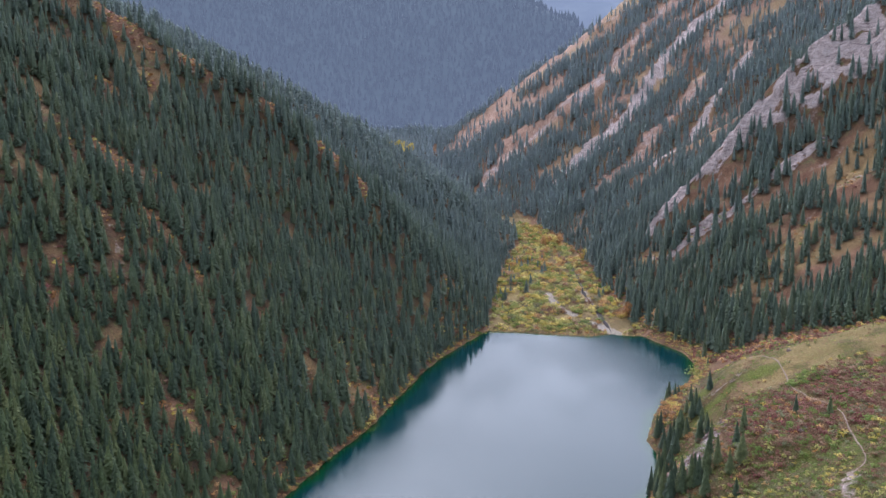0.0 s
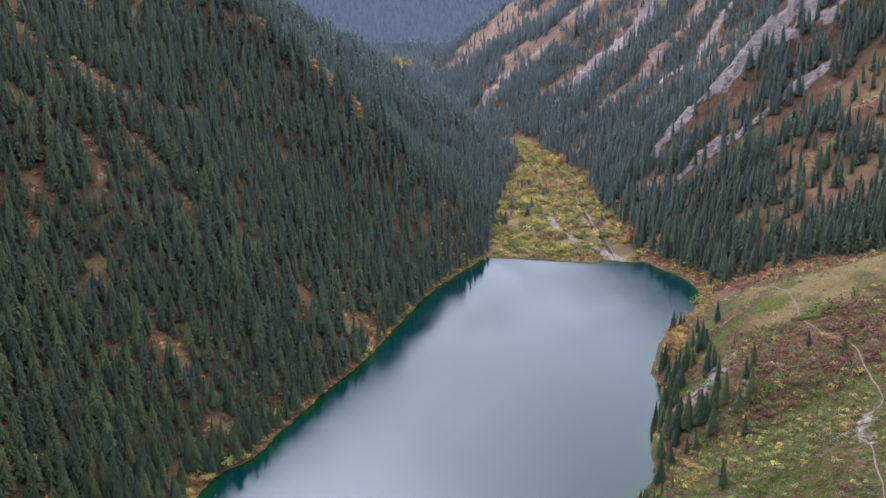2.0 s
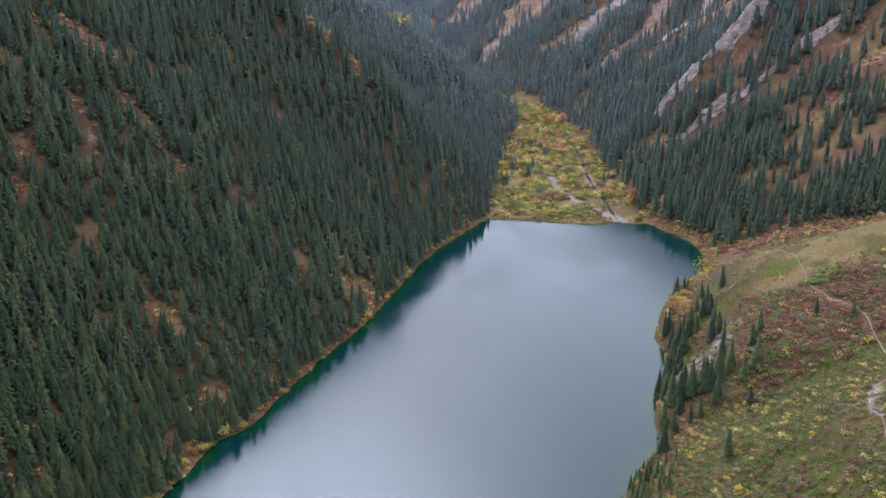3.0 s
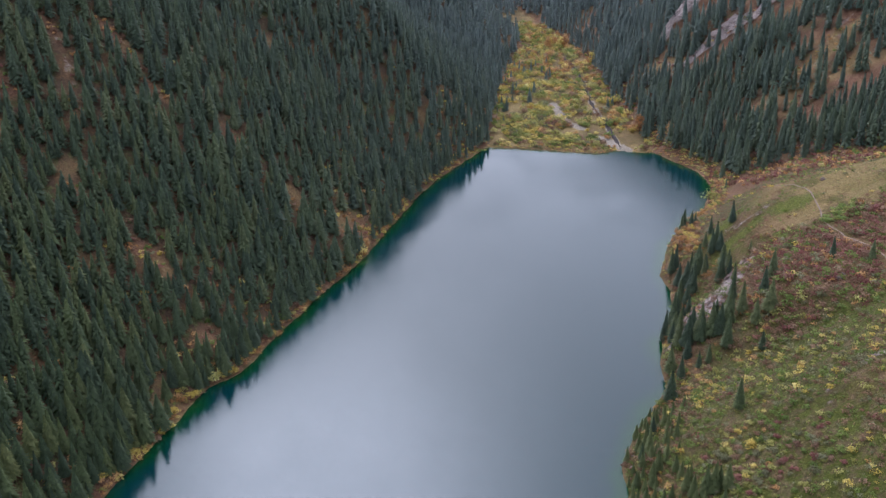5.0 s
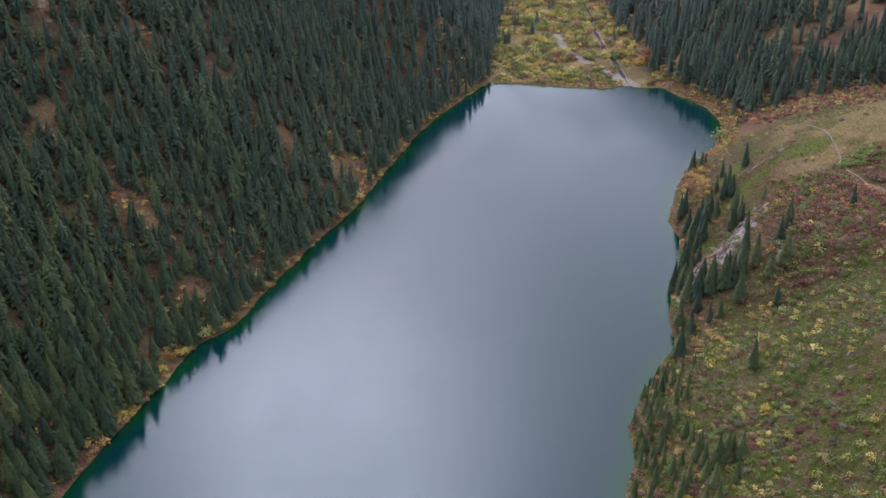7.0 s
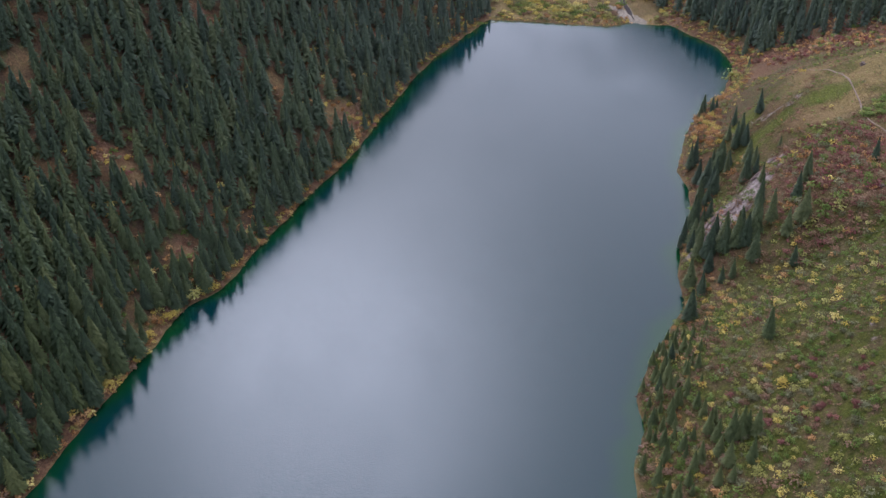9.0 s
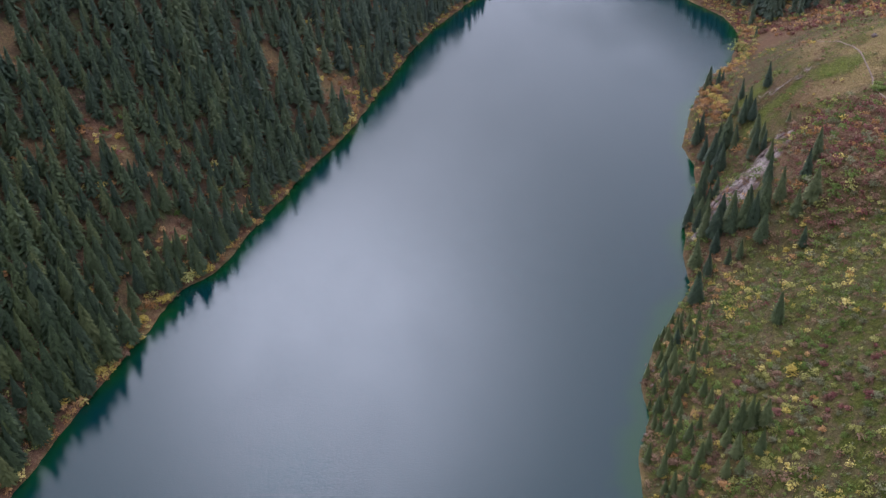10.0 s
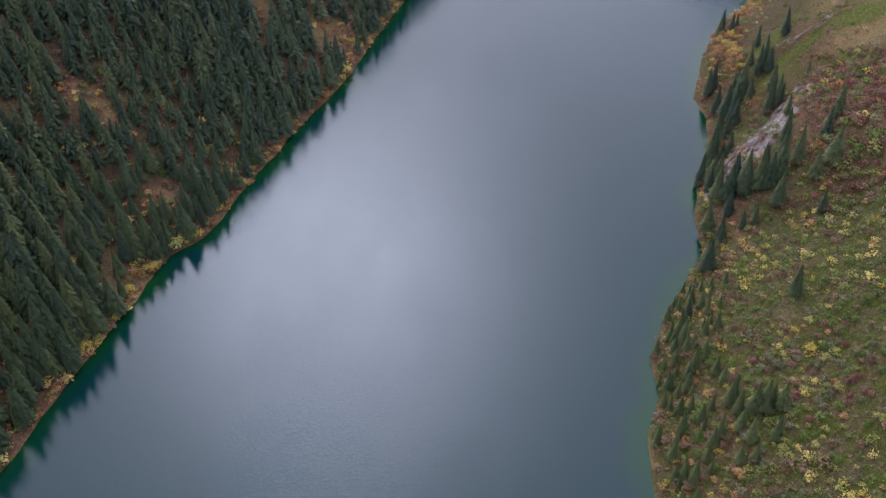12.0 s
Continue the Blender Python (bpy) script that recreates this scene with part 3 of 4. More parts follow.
def ribbon(name, points, width, lift, material, label, category, wander=0.3, seed=1, taper=0):
    """A worn strip that follows the ground, its edges sunk into it, thinning out over "taper" steps at the ends."""
    line = smooth_line(points, 1.0)
    v = []
    for i, p in enumerate(line):
        a, b = line[max(i - 1, 0)], line[min(i + 1, len(line) - 1)]
        t = (b - a).normalized()
        n = Vector((-t.y, t.x, 0))
        w = width * (1 + wander * 2 * (float(value_noise(np.array(i / 9.0), np.array(seed * 3.7), seed)) - 0.5))
        w *= min(1.0, 0.15 + min(i, len(line) - 1 - i) / taper) if taper else 1.0
        for k, z in ((-0.5, -0.15), (-0.36, lift), (0, lift * 0.8), (0.36, lift), (0.5, -0.15)):
            q = p + n * (w * k * (1 + 0.25 * (float(value_noise(np.array(i / 3.0), np.array(k * 5 + seed), seed + 4)) - 0.5)))
            v.append((q.x, q.y, float(ground_z(q.x, q.y)) + z))
    f = [(i * 5 + k, i * 5 + k + 1, i * 5 + 6 + k, i * 5 + 5 + k) for i in range(len(line) - 1) for k in range(4)]
    return tagged(new(name, mesh_from(name, v, f, material, None, True)), label, category, kind="structure")


earth = Mat("trodden_earth", 0.95, specular=0.1)
earth.colour(earth.ramp(earth.noise(1.2, 6, 0.7), [(0.3, (0.13, 0.090, 0.070)), (0.7, (0.30, 0.22, 0.175))]))
earth.bump(earth.noise(2.5, 5), 0.5, 0.1)
brook = Mat("stream_water", 0.75, specular=0.06)
brook.colour(brook.ramp(brook.noise(0.8, 5), [(0.35, (0.02, 0.018, 0.017)), (0.7, (0.065, 0.05, 0.045))]))
brook.bump(brook.noise(1.5, 4), 0.4, 0.2)
ribbon("trail", TRAIL, 0.68, 0.12, earth.m, "narrow trodden earth trail over the grassy hill", "path", 0.5, 2)
ribbon("stream", STREAM, 3.0, 0.18, brook.m, "shallow dark stream running to the lake", "stream", 0.9, 5, 6)


# ---- trees ----
def spruce_arrays(rng, boughs, core=6, droop=0.45):
    """Crown of one unit-high spruce as (verts, tris): tapered hanging boughs set in a spiral over a ragged core."""
    v, f = [], []
    lean, fat = rng.uniform(-0.02, 0.02), rng.uniform(0.88, 1.15)
    top = 0.74 + 0.28 * rng.uniform()

    def reach_at(q):
        return fat * (0.172 * (1 - q) ** top * min(1.0, 0.6 + 5 * q) + 0.006)

    # short sprays hang over the cone like shingles, those of one whorl at nearly one height
    size = 1.15 if boughs > 240 else 1.25 if boughs > 120 else 1.3 if boughs > 60 else 2.3 if boughs > 20 else 3.4
    whorls = max(4, int(26 / size))
    for k in range(boughs):
        q = ((k + rng.uniform(0, 1)) / boughs) ** 1.25
        q = 0.55 * q + 0.45 * (math.floor(q * whorls) + 0.5) / whorls
        z = 0.05 + 0.93 * q
        a = 2.39996 * k + rng.uniform(-0.6, 0.6)
        r = reach_at(q)
        out, inner = r * rng.uniform(0.92, 1.48) + 0.004, r * rng.uniform(0.50, 0.72)
        wide = size * (0.015 + (0.14 if boughs > 100 else 0.11) * r) * rng.uniform(0.7, 1.3)
        fall = size * rng.uniform(0.022, 0.048) + droop * 0.35 * (out - inner)
        ox, c, sn = lean * q, math.cos(a), math.sin(a)
        n = len(v)
        v += [(ox + inner * c - wide * sn, inner * sn + wide * c, z + rng.uniform(-0.006, 0.006)),
              (ox + out * c, out * sn, z - fall),
              (ox + inner * c + wide * sn, inner * sn - wide * c, z + rng.uniform(-0.006, 0.006))]
        f += [(n, n + 1, n + 2)]
    rings = []
    for q in (0.0, 0.4, 0.78):
        n = len(v)
        rings.append(n)
        for i in range(core):
            a = 6.2832 * i / core + q
            r = reach_at(q) * (0.80 if i % 2 else 0.62)
            v.append((r * math.cos(a), r * math.sin(a), 0.05 + 0.9 * q))
    v.append((lean, 0, 1.0))
    for u, w in zip(rings, rings[1:]):
        for i in range(core):
            j = (i + 1) % core
            f += [(u + i, u + j, w + j), (u + i, w + j, w + i)]
    f += [(rings[-1] + i, rings[-1] + (i + 1) % core, len(v) - 1) for i in range(core)]
    return np.array(v, np.float32), np.array(f, np.int32)


def joined(protos, x, y, z, size, rng, girth=1.0):
    """Many turned and scaled copies of the prototypes in one pair of arrays, with a tint for each copy."""
    vs, fs, ts, base = [], [], [], 0
    which = rng.integers(0, len(protos), len(x))
    for k, (pv, pf) in enumerate(protos):
        m = np.nonzero(which == k)[0]
        if not len(m):
            continue
        a = rng.uniform(0, 6.283, len(m))
        s = size[m]
        w = s * girth * rng.uniform(0.85, 1.2, len(m))
        c, si = np.cos(a), np.sin(a)
        vx = (c[:, None] * pv[None, :, 0] - si[:, None] * pv[None, :, 1]) * w[:, None] + x[m][:, None]
        vy = (si[:, None] * pv[None, :, 0] + c[:, None] * pv[None, :, 1]) * w[:, None] + y[m][:, None]
        vz = pv[None, :, 2] * s[:, None] + z[m][:, None]
        vs.append(np.stack([vx, vy, vz], -1).reshape(-1, 3))
        fs.append((pf[None] + (np.arange(len(m)) * len(pv))[:, None, None]).reshape(-1, 3) + base)
        ts.append(np.repeat(rng.uniform(0, 1, len(m)), len(pv)))
        base += len(m) * len(pv)
    return np.concatenate(vs), np.concatenate(fs), np.concatenate(ts)


def jittered(x0, x1, y0, y1, step, rng):
    gx, gy = np.meshgrid(np.arange(x0, x1, step), np.arange(y0, y1, step), indexing="ij")
    return ((gx + rng.uniform(-0.48, 0.48, gx.shape) * step).ravel(), (gy + rng.uniform(-0.48, 0.48, gx.shape) * step).ravel())


rng = np.random.default_rng(7)
near_protos = [spruce_arrays(rng, 124) for _ in range(10)]
mid_protos = [spruce_arrays(rng, 92, 4) for _ in range(10)]
far_protos = [spruce_arrays(rng, 26, 3) for _ in range(8)]


def trunk_arrays(radius, top, sides=6):
    a = np.arange(sides) * 6.2832 / sides
    rings = [np.stack([r * np.cos(a), r * np.sin(a), np.full(sides, z)], 1) for r, z in ((radius * 1.35, -0.02), (radius, 0.06), (radius * 0.25, top))]
    f = [(k * sides + i, k * sides + (i + 1) % sides, (k + 1) * sides + (i + 1) % sides, (k + 1) * sides + i) for k in range(2) for i in range(sides)]
    return np.concatenate(rings), np.array(f)


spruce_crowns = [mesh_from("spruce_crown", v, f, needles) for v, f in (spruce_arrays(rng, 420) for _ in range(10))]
young_crowns = [mesh_from("young_spruce_crown", v, f, young_needles) for v, f in (spruce_arrays(rng, 300) for _ in range(6))]
spruce_trunk = mesh_from("spruce_trunk", *trunk_arrays(0.017, 0.8), bark, None, True)


def plant_spruce(x, y, tall, label, group, girth=1.0, crowns=spruce_crowns):
    tree = new("spruce_tree")
    tree.empty_display_size = 0.5
    k = rng.integers(0, len(crowns))
    part("trunk", spruce_trunk, tree)
    part("crown", crowns[k], tree)
    wide = tall * girth * rng.uniform(0.9, 1.2)
    tree.matrix_world = Matrix.LocRotScale((x, y, float(ground_z(x, y)) - 0.25), Euler((rng.uniform(-0.03, 0.03), rng.uniform(-0.03, 0.03), rng.uniform(0, 6.28))), (wide, wide, tall))
    return tagged(tree, label, "tree", group)


def forest(name, label, x0, x1, y0, y1, step, protos, tall, keep=None, singles=None, girth=1.1):
    x, y = jittered(x0, x1, y0, y1, step, rng)
    ok = rng.uniform(0, 1, len(x)) < forest_density(x, y)
    if keep is not None:
        ok &= keep(x, y)
    x, y = x[ok], y[ok]
    size = rng.uniform(tall[0], tall[1], len(x)) * (0.75 + 0.5 * value_noise(x / 30, y / 30, 71))
    if singles is not None:
        one = singles(x, y)
        for px, py, ph in zip(x[one], y[one], size[one]):
            plant_spruce(px, py, ph, "dark green spruce in the lakeside forest", "spruces at the lake's edge")
        x, y, size = x[~one], y[~one], size[~one]
    v, f, t = joined(protos, x, y, ground_z(x, y) - 0.4, size, rng, girth)
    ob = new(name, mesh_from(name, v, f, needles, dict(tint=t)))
    return tagged(ob, label, "forest", kind="stuff")


forest("spruce_forest", "dense dark green spruce forest on the upper lake side", -420, 0, 470, 640, 5.8, near_protos, (12, 20), lambda x, y: x > -0.52 * y - 42)
forest("spruce_forest", "dense dark green spruce forest on a steep slope", -400, 0, 225, 470, 4.9, near_protos, (10.5, 18), lambda x, y: x > -0.52 * y - 42,
       singles=lambda x, y: (line_distance(x, y, LEFT_FOOT) < 26) & (y > 262) & (y < 400))
forest("young_spruces", "young spruces at the lower edge of the forest", -200, 10, 235, 720, 4.0, near_protos, (5, 13), lambda x, y: (line_distance(x, y, LEFT_FOOT) < 9) & (value_noise(x / 12, y / 12, 113) > 0.3))
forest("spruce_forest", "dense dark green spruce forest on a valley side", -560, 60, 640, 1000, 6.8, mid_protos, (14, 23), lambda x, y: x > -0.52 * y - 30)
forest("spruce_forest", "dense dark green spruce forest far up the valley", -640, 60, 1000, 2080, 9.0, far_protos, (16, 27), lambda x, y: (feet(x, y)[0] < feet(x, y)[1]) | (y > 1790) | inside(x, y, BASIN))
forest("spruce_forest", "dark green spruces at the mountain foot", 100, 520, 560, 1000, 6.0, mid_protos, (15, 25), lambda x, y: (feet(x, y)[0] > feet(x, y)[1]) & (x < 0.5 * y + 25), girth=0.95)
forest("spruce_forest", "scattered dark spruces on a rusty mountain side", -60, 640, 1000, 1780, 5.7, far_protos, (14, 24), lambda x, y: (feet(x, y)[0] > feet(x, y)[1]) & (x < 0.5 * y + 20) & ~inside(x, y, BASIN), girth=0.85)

# the far ranges; their haze is a blue glow in their materials
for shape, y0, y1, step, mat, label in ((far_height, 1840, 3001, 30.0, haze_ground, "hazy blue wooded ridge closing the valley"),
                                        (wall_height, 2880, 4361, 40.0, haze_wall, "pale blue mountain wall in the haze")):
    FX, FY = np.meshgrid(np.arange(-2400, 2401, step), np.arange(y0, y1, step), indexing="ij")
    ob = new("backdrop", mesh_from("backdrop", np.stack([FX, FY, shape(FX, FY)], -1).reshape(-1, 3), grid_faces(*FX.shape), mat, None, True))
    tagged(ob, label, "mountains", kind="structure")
distant_protos = [spruce_arrays(rng, 3, 3) for _ in range(4)]
x, y = jittered(-1000, 560, 1860, 2560, 10.5, rng)
ok = (rng.uniform(0, 1, len(x)) < 0.92) & (far_height(x, y) > 60) & (x < 0.16 * y) & (x > -0.36 * y)
x, y = x[ok], y[ok]
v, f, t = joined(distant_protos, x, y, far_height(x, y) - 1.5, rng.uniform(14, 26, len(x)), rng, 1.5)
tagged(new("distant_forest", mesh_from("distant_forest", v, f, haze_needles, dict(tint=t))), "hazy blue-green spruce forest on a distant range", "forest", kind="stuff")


# ---- the grassy hill on the right bank: its single spruces, as (x, y, height) ----
HILL_TOP_SPRUCES = [(117.2, 469.7, 11), (108.5, 475.9, 9.5), (115.4, 433.7, 5.5), (110.5, 390.1, 12), (105, 382.8, 11), (103.2, 369.8, 13.5),
                    (133.2, 387.7, 9), (143.6, 375.9, 8.5), (99.7, 426.2, 10), (96.4, 395.6, 13), (95.2, 378.1, 14), (97.5, 367.3, 11),
                    (101.9, 412.1, 9), (96.3, 353.4, 8), (75.6, 313.5, 11), (150.5, 592, 6), (89.9, 377.5, 13), (92.5, 385, 12)]
BANK_SPRUCES = [(96.2, 449.7, 15), (93.1, 451.9, 13), (89.5, 444, 14), (88, 452.5, 12), (89.5, 467, 13), (109.5, 531, 11), (110.5, 519, 10),
                (112.8, 521, 8), (107, 527, 9), (70.5, 402.5, 14), (77, 415, 16), (72.3, 386, 15), (75.1, 382.4, 14), (80.2, 381.3, 16),
                (83.7, 377.6, 15), (86.3, 375.9, 13), (61, 348.5, 13), (63, 356, 10), (66.5, 372, 13), (46.2, 319.7, 9), (49.1, 324, 8),
                (42.3, 309.8, 7), (38, 297, 8)]
LOW_SPRUCES = [(52.2, 283.9, 9), (58, 277.2, 9), (45.2, 318.4, 8), (45.6, 313, 9), (45.4, 308.7, 7), (33.6, 264.6, 6), (37.2, 261.4, 7),
               (38.7, 279.3, 8), (43.1, 280, 7), (43.8, 270.3, 8), (46.3, 272.7, 8), (50.5, 281.8, 10), (51.5, 277.5, 9), (52.1, 266.8, 9),
               (54.9, 275.2, 11), (56.8, 274.9, 10), (58.9, 275.7, 8), (60.9, 273.4, 9), (57.3, 264.7, 9), (41.7, 266.6, 6), (43.3, 290.8, 6),
               (40.1, 293.1, 6), (36.8, 288.1, 6), (36, 291.5, 7), (47, 303, 5), (41, 301, 5)]
for spot, label in ((HILL_TOP_SPRUCES, "dark green spruce standing alone in autumn scrub"), (BANK_SPRUCES, "slender dark spruce on the steep lake bank"),
                    (LOW_SPRUCES, "small green spruce on the brushy lower slope")):
    for px, py, ph in spot:
        plant_spruce(px, py, ph * 1.1, label, "spruces on the hill", 0.98, young_crowns if spot is LOW_SPRUCES else spruce_crowns)

# more spruces crowd the bank between the outcrop and the water, and its lower end
x, y = jittered(30, 110, 252, 470, 4.2, rng)
dl, dr, basin = feet(x, y)
band = np.where(y < 345, (dr > 0.8) & (dr < 25 - 0.12 * (y - 252)), (dr > 3) & (dr < 26) & (y > 362) & ((dr < 9) | (y < 392) | (y > 425)))
ok = ~basin & band & (rng.uniform(0, 1, len(x)) < np.where(y < 345, np.where(dr < 9, 0.8, 0.42), 0.32))
for px, py in zip(x[ok], y[ok]):
    if py < 345:
        plant_spruce(px, py, rng.uniform(4.5, 9), "small pale green spruce on the steep lake bank", "spruces on the hill", 1.05, young_crowns)
    else:
        plant_spruce(px, py, rng.uniform(8, 15), "slender dark spruce on the steep lake bank", "spruces on the hill", 0.98)


# ---- shrubs ----
def bush_arrays(rng, leaves, squat=0.75, ragged=0.3, leaf=0.2):
    """Foliage of one unit-wide bush: leaf sprays, each bent along its rib, lying like tiles over an uneven heap of lobes."""
    lobes = [(0.26 * math.cos(a), 0.26 * math.sin(a), rng.uniform(0.16, 0.30)) for a in rng.uniform(0, 6.283) + np.arange(5) * 1.2566 + rng.uniform(-0.4, 0.4, 5)] + [(0, 0, 0.3), (0, 0, 0.3)]
    lift = rng.uniform(0.0, 0.22, len(lobes))
    v, f = [], []
    for _ in range(leaves):
        k = rng.integers(0, len(lobes))
        lx, ly, lr = lobes[k]
        a, u = rng.uniform(0, 6.283), rng.uniform(-0.1, 1.0)
        q = math.sqrt(max(0.0, 1 - u * u))
        r = lr * (1 + rng.uniform(-ragged, ragged))
        c = np.array([lx + r * q * math.cos(a), ly + r * q * math.sin(a), squat * (0.22 + lift[k] + r * u * 1.25)])
        out = np.array([q * math.cos(a), q * math.sin(a), u + 0.35]) + rng.uniform(-0.42, 0.42, 3)
        out /= np.linalg.norm(out) + 1e-6
        e1 = np.cross(out, rng.uniform(-1, 1, 3))
        e1 /= np.linalg.norm(e1) + 1e-6
        e2 = np.cross(out, e1)
        w = leaf * rng.uniform(0.6, 1.25)
        n = len(v)
        v += [c - e1 * w * 0.55, c - e2 * w * 0.4 - out * 0.2 * w, c + e1 * w * 0.55, c + e2 * w * 0.4 - out * 0.2 * w]
        f += [(n, n + 1, n + 2), (n, n + 2, n + 3)]
    return np.array(v, np.float32), np.array(f, np.int32)


def stem_arrays(rng, count=5):
    v, f = [], []
    for _ in range(count):
        a, lean = rng.uniform(0, 6.283), rng.uniform(0.1, 0.35)
        tip = np.array([lean * math.cos(a), lean * math.sin(a), rng.uniform(0.35, 0.55)])
        n = len(v)
        for k in range(3):
            b = 2.094 * k
            v.append((0.025 * math.cos(b) + 0.1 * tip[0], 0.025 * math.sin(b) + 0.1 * tip[1], -0.08))
        for k in range(3):
            b = 2.094 * k
            v.append(tuple(tip + np.array([0.01 * math.cos(b), 0.01 * math.sin(b), 0])))
        f += [(n + k, n + (k + 1) % 3, n + 3 + (k + 1) % 3, n + 3 + k) for k in range(3)]
    return np.array(v, np.float32), np.array(f, np.int32)


bush_protos = [bush_arrays(rng, 44, leaf=0.165) for _ in range(8)]
willow_protos = [bush_arrays(rng, 72, squat=0.85, leaf=0.145) for _ in range(8)]
rough_protos = [bush_arrays(rng, 19, leaf=0.29) for _ in range(8)]
fine_protos = [bush_arrays(rng, 150, leaf=0.125) for _ in range(5)]
bush_stems = [mesh_from("shrub_stems", *stem_arrays(rng), bark) for _ in range(3)]
LEAF_KINDS = {"yellow": shrub_yellow, "yellow-green": shrub_lime, "green": shrub_green, "orange": shrub_orange, "red": shrub_red,
              "grey-green": shrub_grey, "brown": shrub_brown}
COLOURS = list(LEAF_KINDS)
bush_meshes = {c: [mesh_from("shrub_foliage", v, f, LEAF_KINDS[c]) for v, f in fine_protos] for c in COLOURS}


def plant_shrub(x, y, wide, colour, name, label, group, tall=1.0):
    bush = new(name)
    bush.empty_display_size = 0.3
    part("woody_base", bush_stems[rng.integers(0, 3)], bush)
    part("foliage", bush_meshes[colour][rng.integers(0, 5)], bush)
    bush.matrix_world = Matrix.LocRotScale((x, y, float(ground_z(x, y)) - 0.05), Euler((0, 0, rng.uniform(0, 6.28))), (wide, wide * rng.uniform(0.85, 1.15), wide * tall))
    return tagged(bush, label, "shrub", group)


def shrub_cover(x, y, size, colour, name, labels, singles, single_name, single_label, group, tall=1.0, protos=bush_protos):
    """Shrubs at the places given; those of the stretch "singles" stand as things, the others as one mass for each colour."""
    for k, c in enumerate(COLOURS):
        mine = colour == k
        one = mine & singles
        for px, py, ps in zip(x[one], y[one], size[one]):
            plant_shrub(px, py, ps, c, single_name, single_label % c, group, tall)
        rest = mine & ~singles
        if rest.any():
            v, f, t = joined(protos, x[rest], y[rest], ground_z(x[rest], y[rest]) - 0.05, size[rest], rng)
            tagged(new(name, mesh_from(name, v, f, LEAF_KINDS[c], dict(tint=t))), labels % c, "shrubs", kind="stuff")


def pick(table, n):
    """Colour numbers drawn by weight; table: rows of weights, a row for each place."""
    cum = np.cumsum(table, 1)
    return (rng.uniform(0, 1, n)[:, None] * cum[:, -1:] > cum).sum(1).clip(0, len(COLOURS) - 1)


# hill: pale yellow and grey-green bushes in the meadow, red and brown scrub above, brush on the bank
x, y = jittered(24, 215, 225, 560, 2.5, rng)
dl, dr, basin = feet(x, y)
zone_red, zone_low, zone_bank = scrub_zone(x, y, dr), 1 - smooth01(y, 345, 375), 1 - smooth01(dr, 10, 26)
clump = fbm(x / 11, y / 11, 83, 3)
weight = (zone_red[:, None] * np.array([0.004, 0.02, 0.15, 0.06, 0.24, 0.10, 0.42])
          + (zone_low * (1 - zone_bank))[:, None] * np.array([0.10, 0.26, 0.30, 0.04, 0.04, 0.32, 0.20])
          + zone_bank[:, None] * np.array([0.06, 0.06, 0.30, 0.22, 0.05, 0.06, 0.46])
          + (0.15 - 0.13 * zone_red)[:, None] * np.array([0.08, 0.16, 0.35, 0.03, 0.06, 0.12, 0.4]))
weight[:, 0] *= 0.3 + 2.4 * smooth01(fbm(x / 14, y / 14, 89), 0.45, 0.6)
weight[:, 1] *= 0.3 + 1.5 * smooth01(fbm(x / 14, y / 14, 89), 0.42, 0.58)
weight[:, 4] *= np.where(zone_red > 0.5, 1.0, 0.15 + 2.4 * smooth01(fbm(x / 9, y / 9, 97), 0.54, 0.66))
chance = 0.97 * zone_red + zone_low * (0.5 + 0.5 * smooth01(clump, 0.36, 0.54)) + 0.75 * zone_bank + 0.45 * smooth01(clump, 0.46, 0.6)
ok = (rng.uniform(0, 1, len(x)) < chance) & (line_distance(x, y, TRAIL) > 1.8) & ~basin & (dr > 0.6) & (dr < dl) & (x < 0.5 * y + 12) & (hill_part(x, y, dr) > 0.5)
x, y, dr, weight, zone_red = x[ok], y[ok], dr[ok], weight[ok], zone_red[ok]
size = rng.uniform(1.5, 3.5, len(x)) * (0.8 + 0.6 * value_noise(x / 6, y / 6, 109)) * (1 + 0.35 * zone_red) * np.where((y > 440) & (zone_red < 0.5), 0.7, 1.0)
shrub_cover(x, y, size, pick(weight, len(x)), "hill_shrubs", "low %s autumn shrubs over the hill", (y > 258) & (y < 300) & (dr < 62) & (dr > 8),
            "shrub", "low rounded %s shrub in the meadow grass", "shrubs on the meadow slope", 0.85)

x, y = jittered(60, 215, 330, 450, 2.2, rng)
dl, dr, basin = feet(x, y)
ok = ~basin & (dr < dl) & (x < 0.5 * y + 12) & (rng.uniform(0, 1, len(x)) < 0.8 * scrub_zone(x, y, dr)) & (line_distance(x, y, TRAIL) > 1.4)
x, y = x[ok], y[ok]
shrub_cover(x, y, rng.uniform(0.9, 1.7, len(x)), pick(np.tile([0.01, 0.04, 0.15, 0.09, 0.25, 0.08, 0.45], (len(x), 1)), len(x)), "low_scrub", "low %s heath between the scrub bushes",
            np.zeros(len(x), bool), "", "", "", 0.7, rough_protos)

# delta at the head of the lake: willows and birch scrub in yellow and green
x, y = jittered(-5, 135, 690, 1180, 4.3, rng)
dl, dr, basin = feet(x, y)
bare = np.minimum(line_distance(x, y, STREAM) - 1.2, np.minimum(line_distance(x, y, GRAVEL), line_distance(x, y, OUTWASH)) - 3.0)
head_d = line_distance(x, y, HEAD_SHORE)
ok = basin & (bare > 0.5) & (head_d > 3.0) & (rng.uniform(0, 1, len(x)) < 0.12 + 0.9 * smooth01(fbm(x / 13, y / 13, 101), 0.38, 0.52))
x, y, dr, head_d = x[ok], y[ok], dr[ok], head_d[ok]
tone = fbm(x / 20, y / 26, 103)
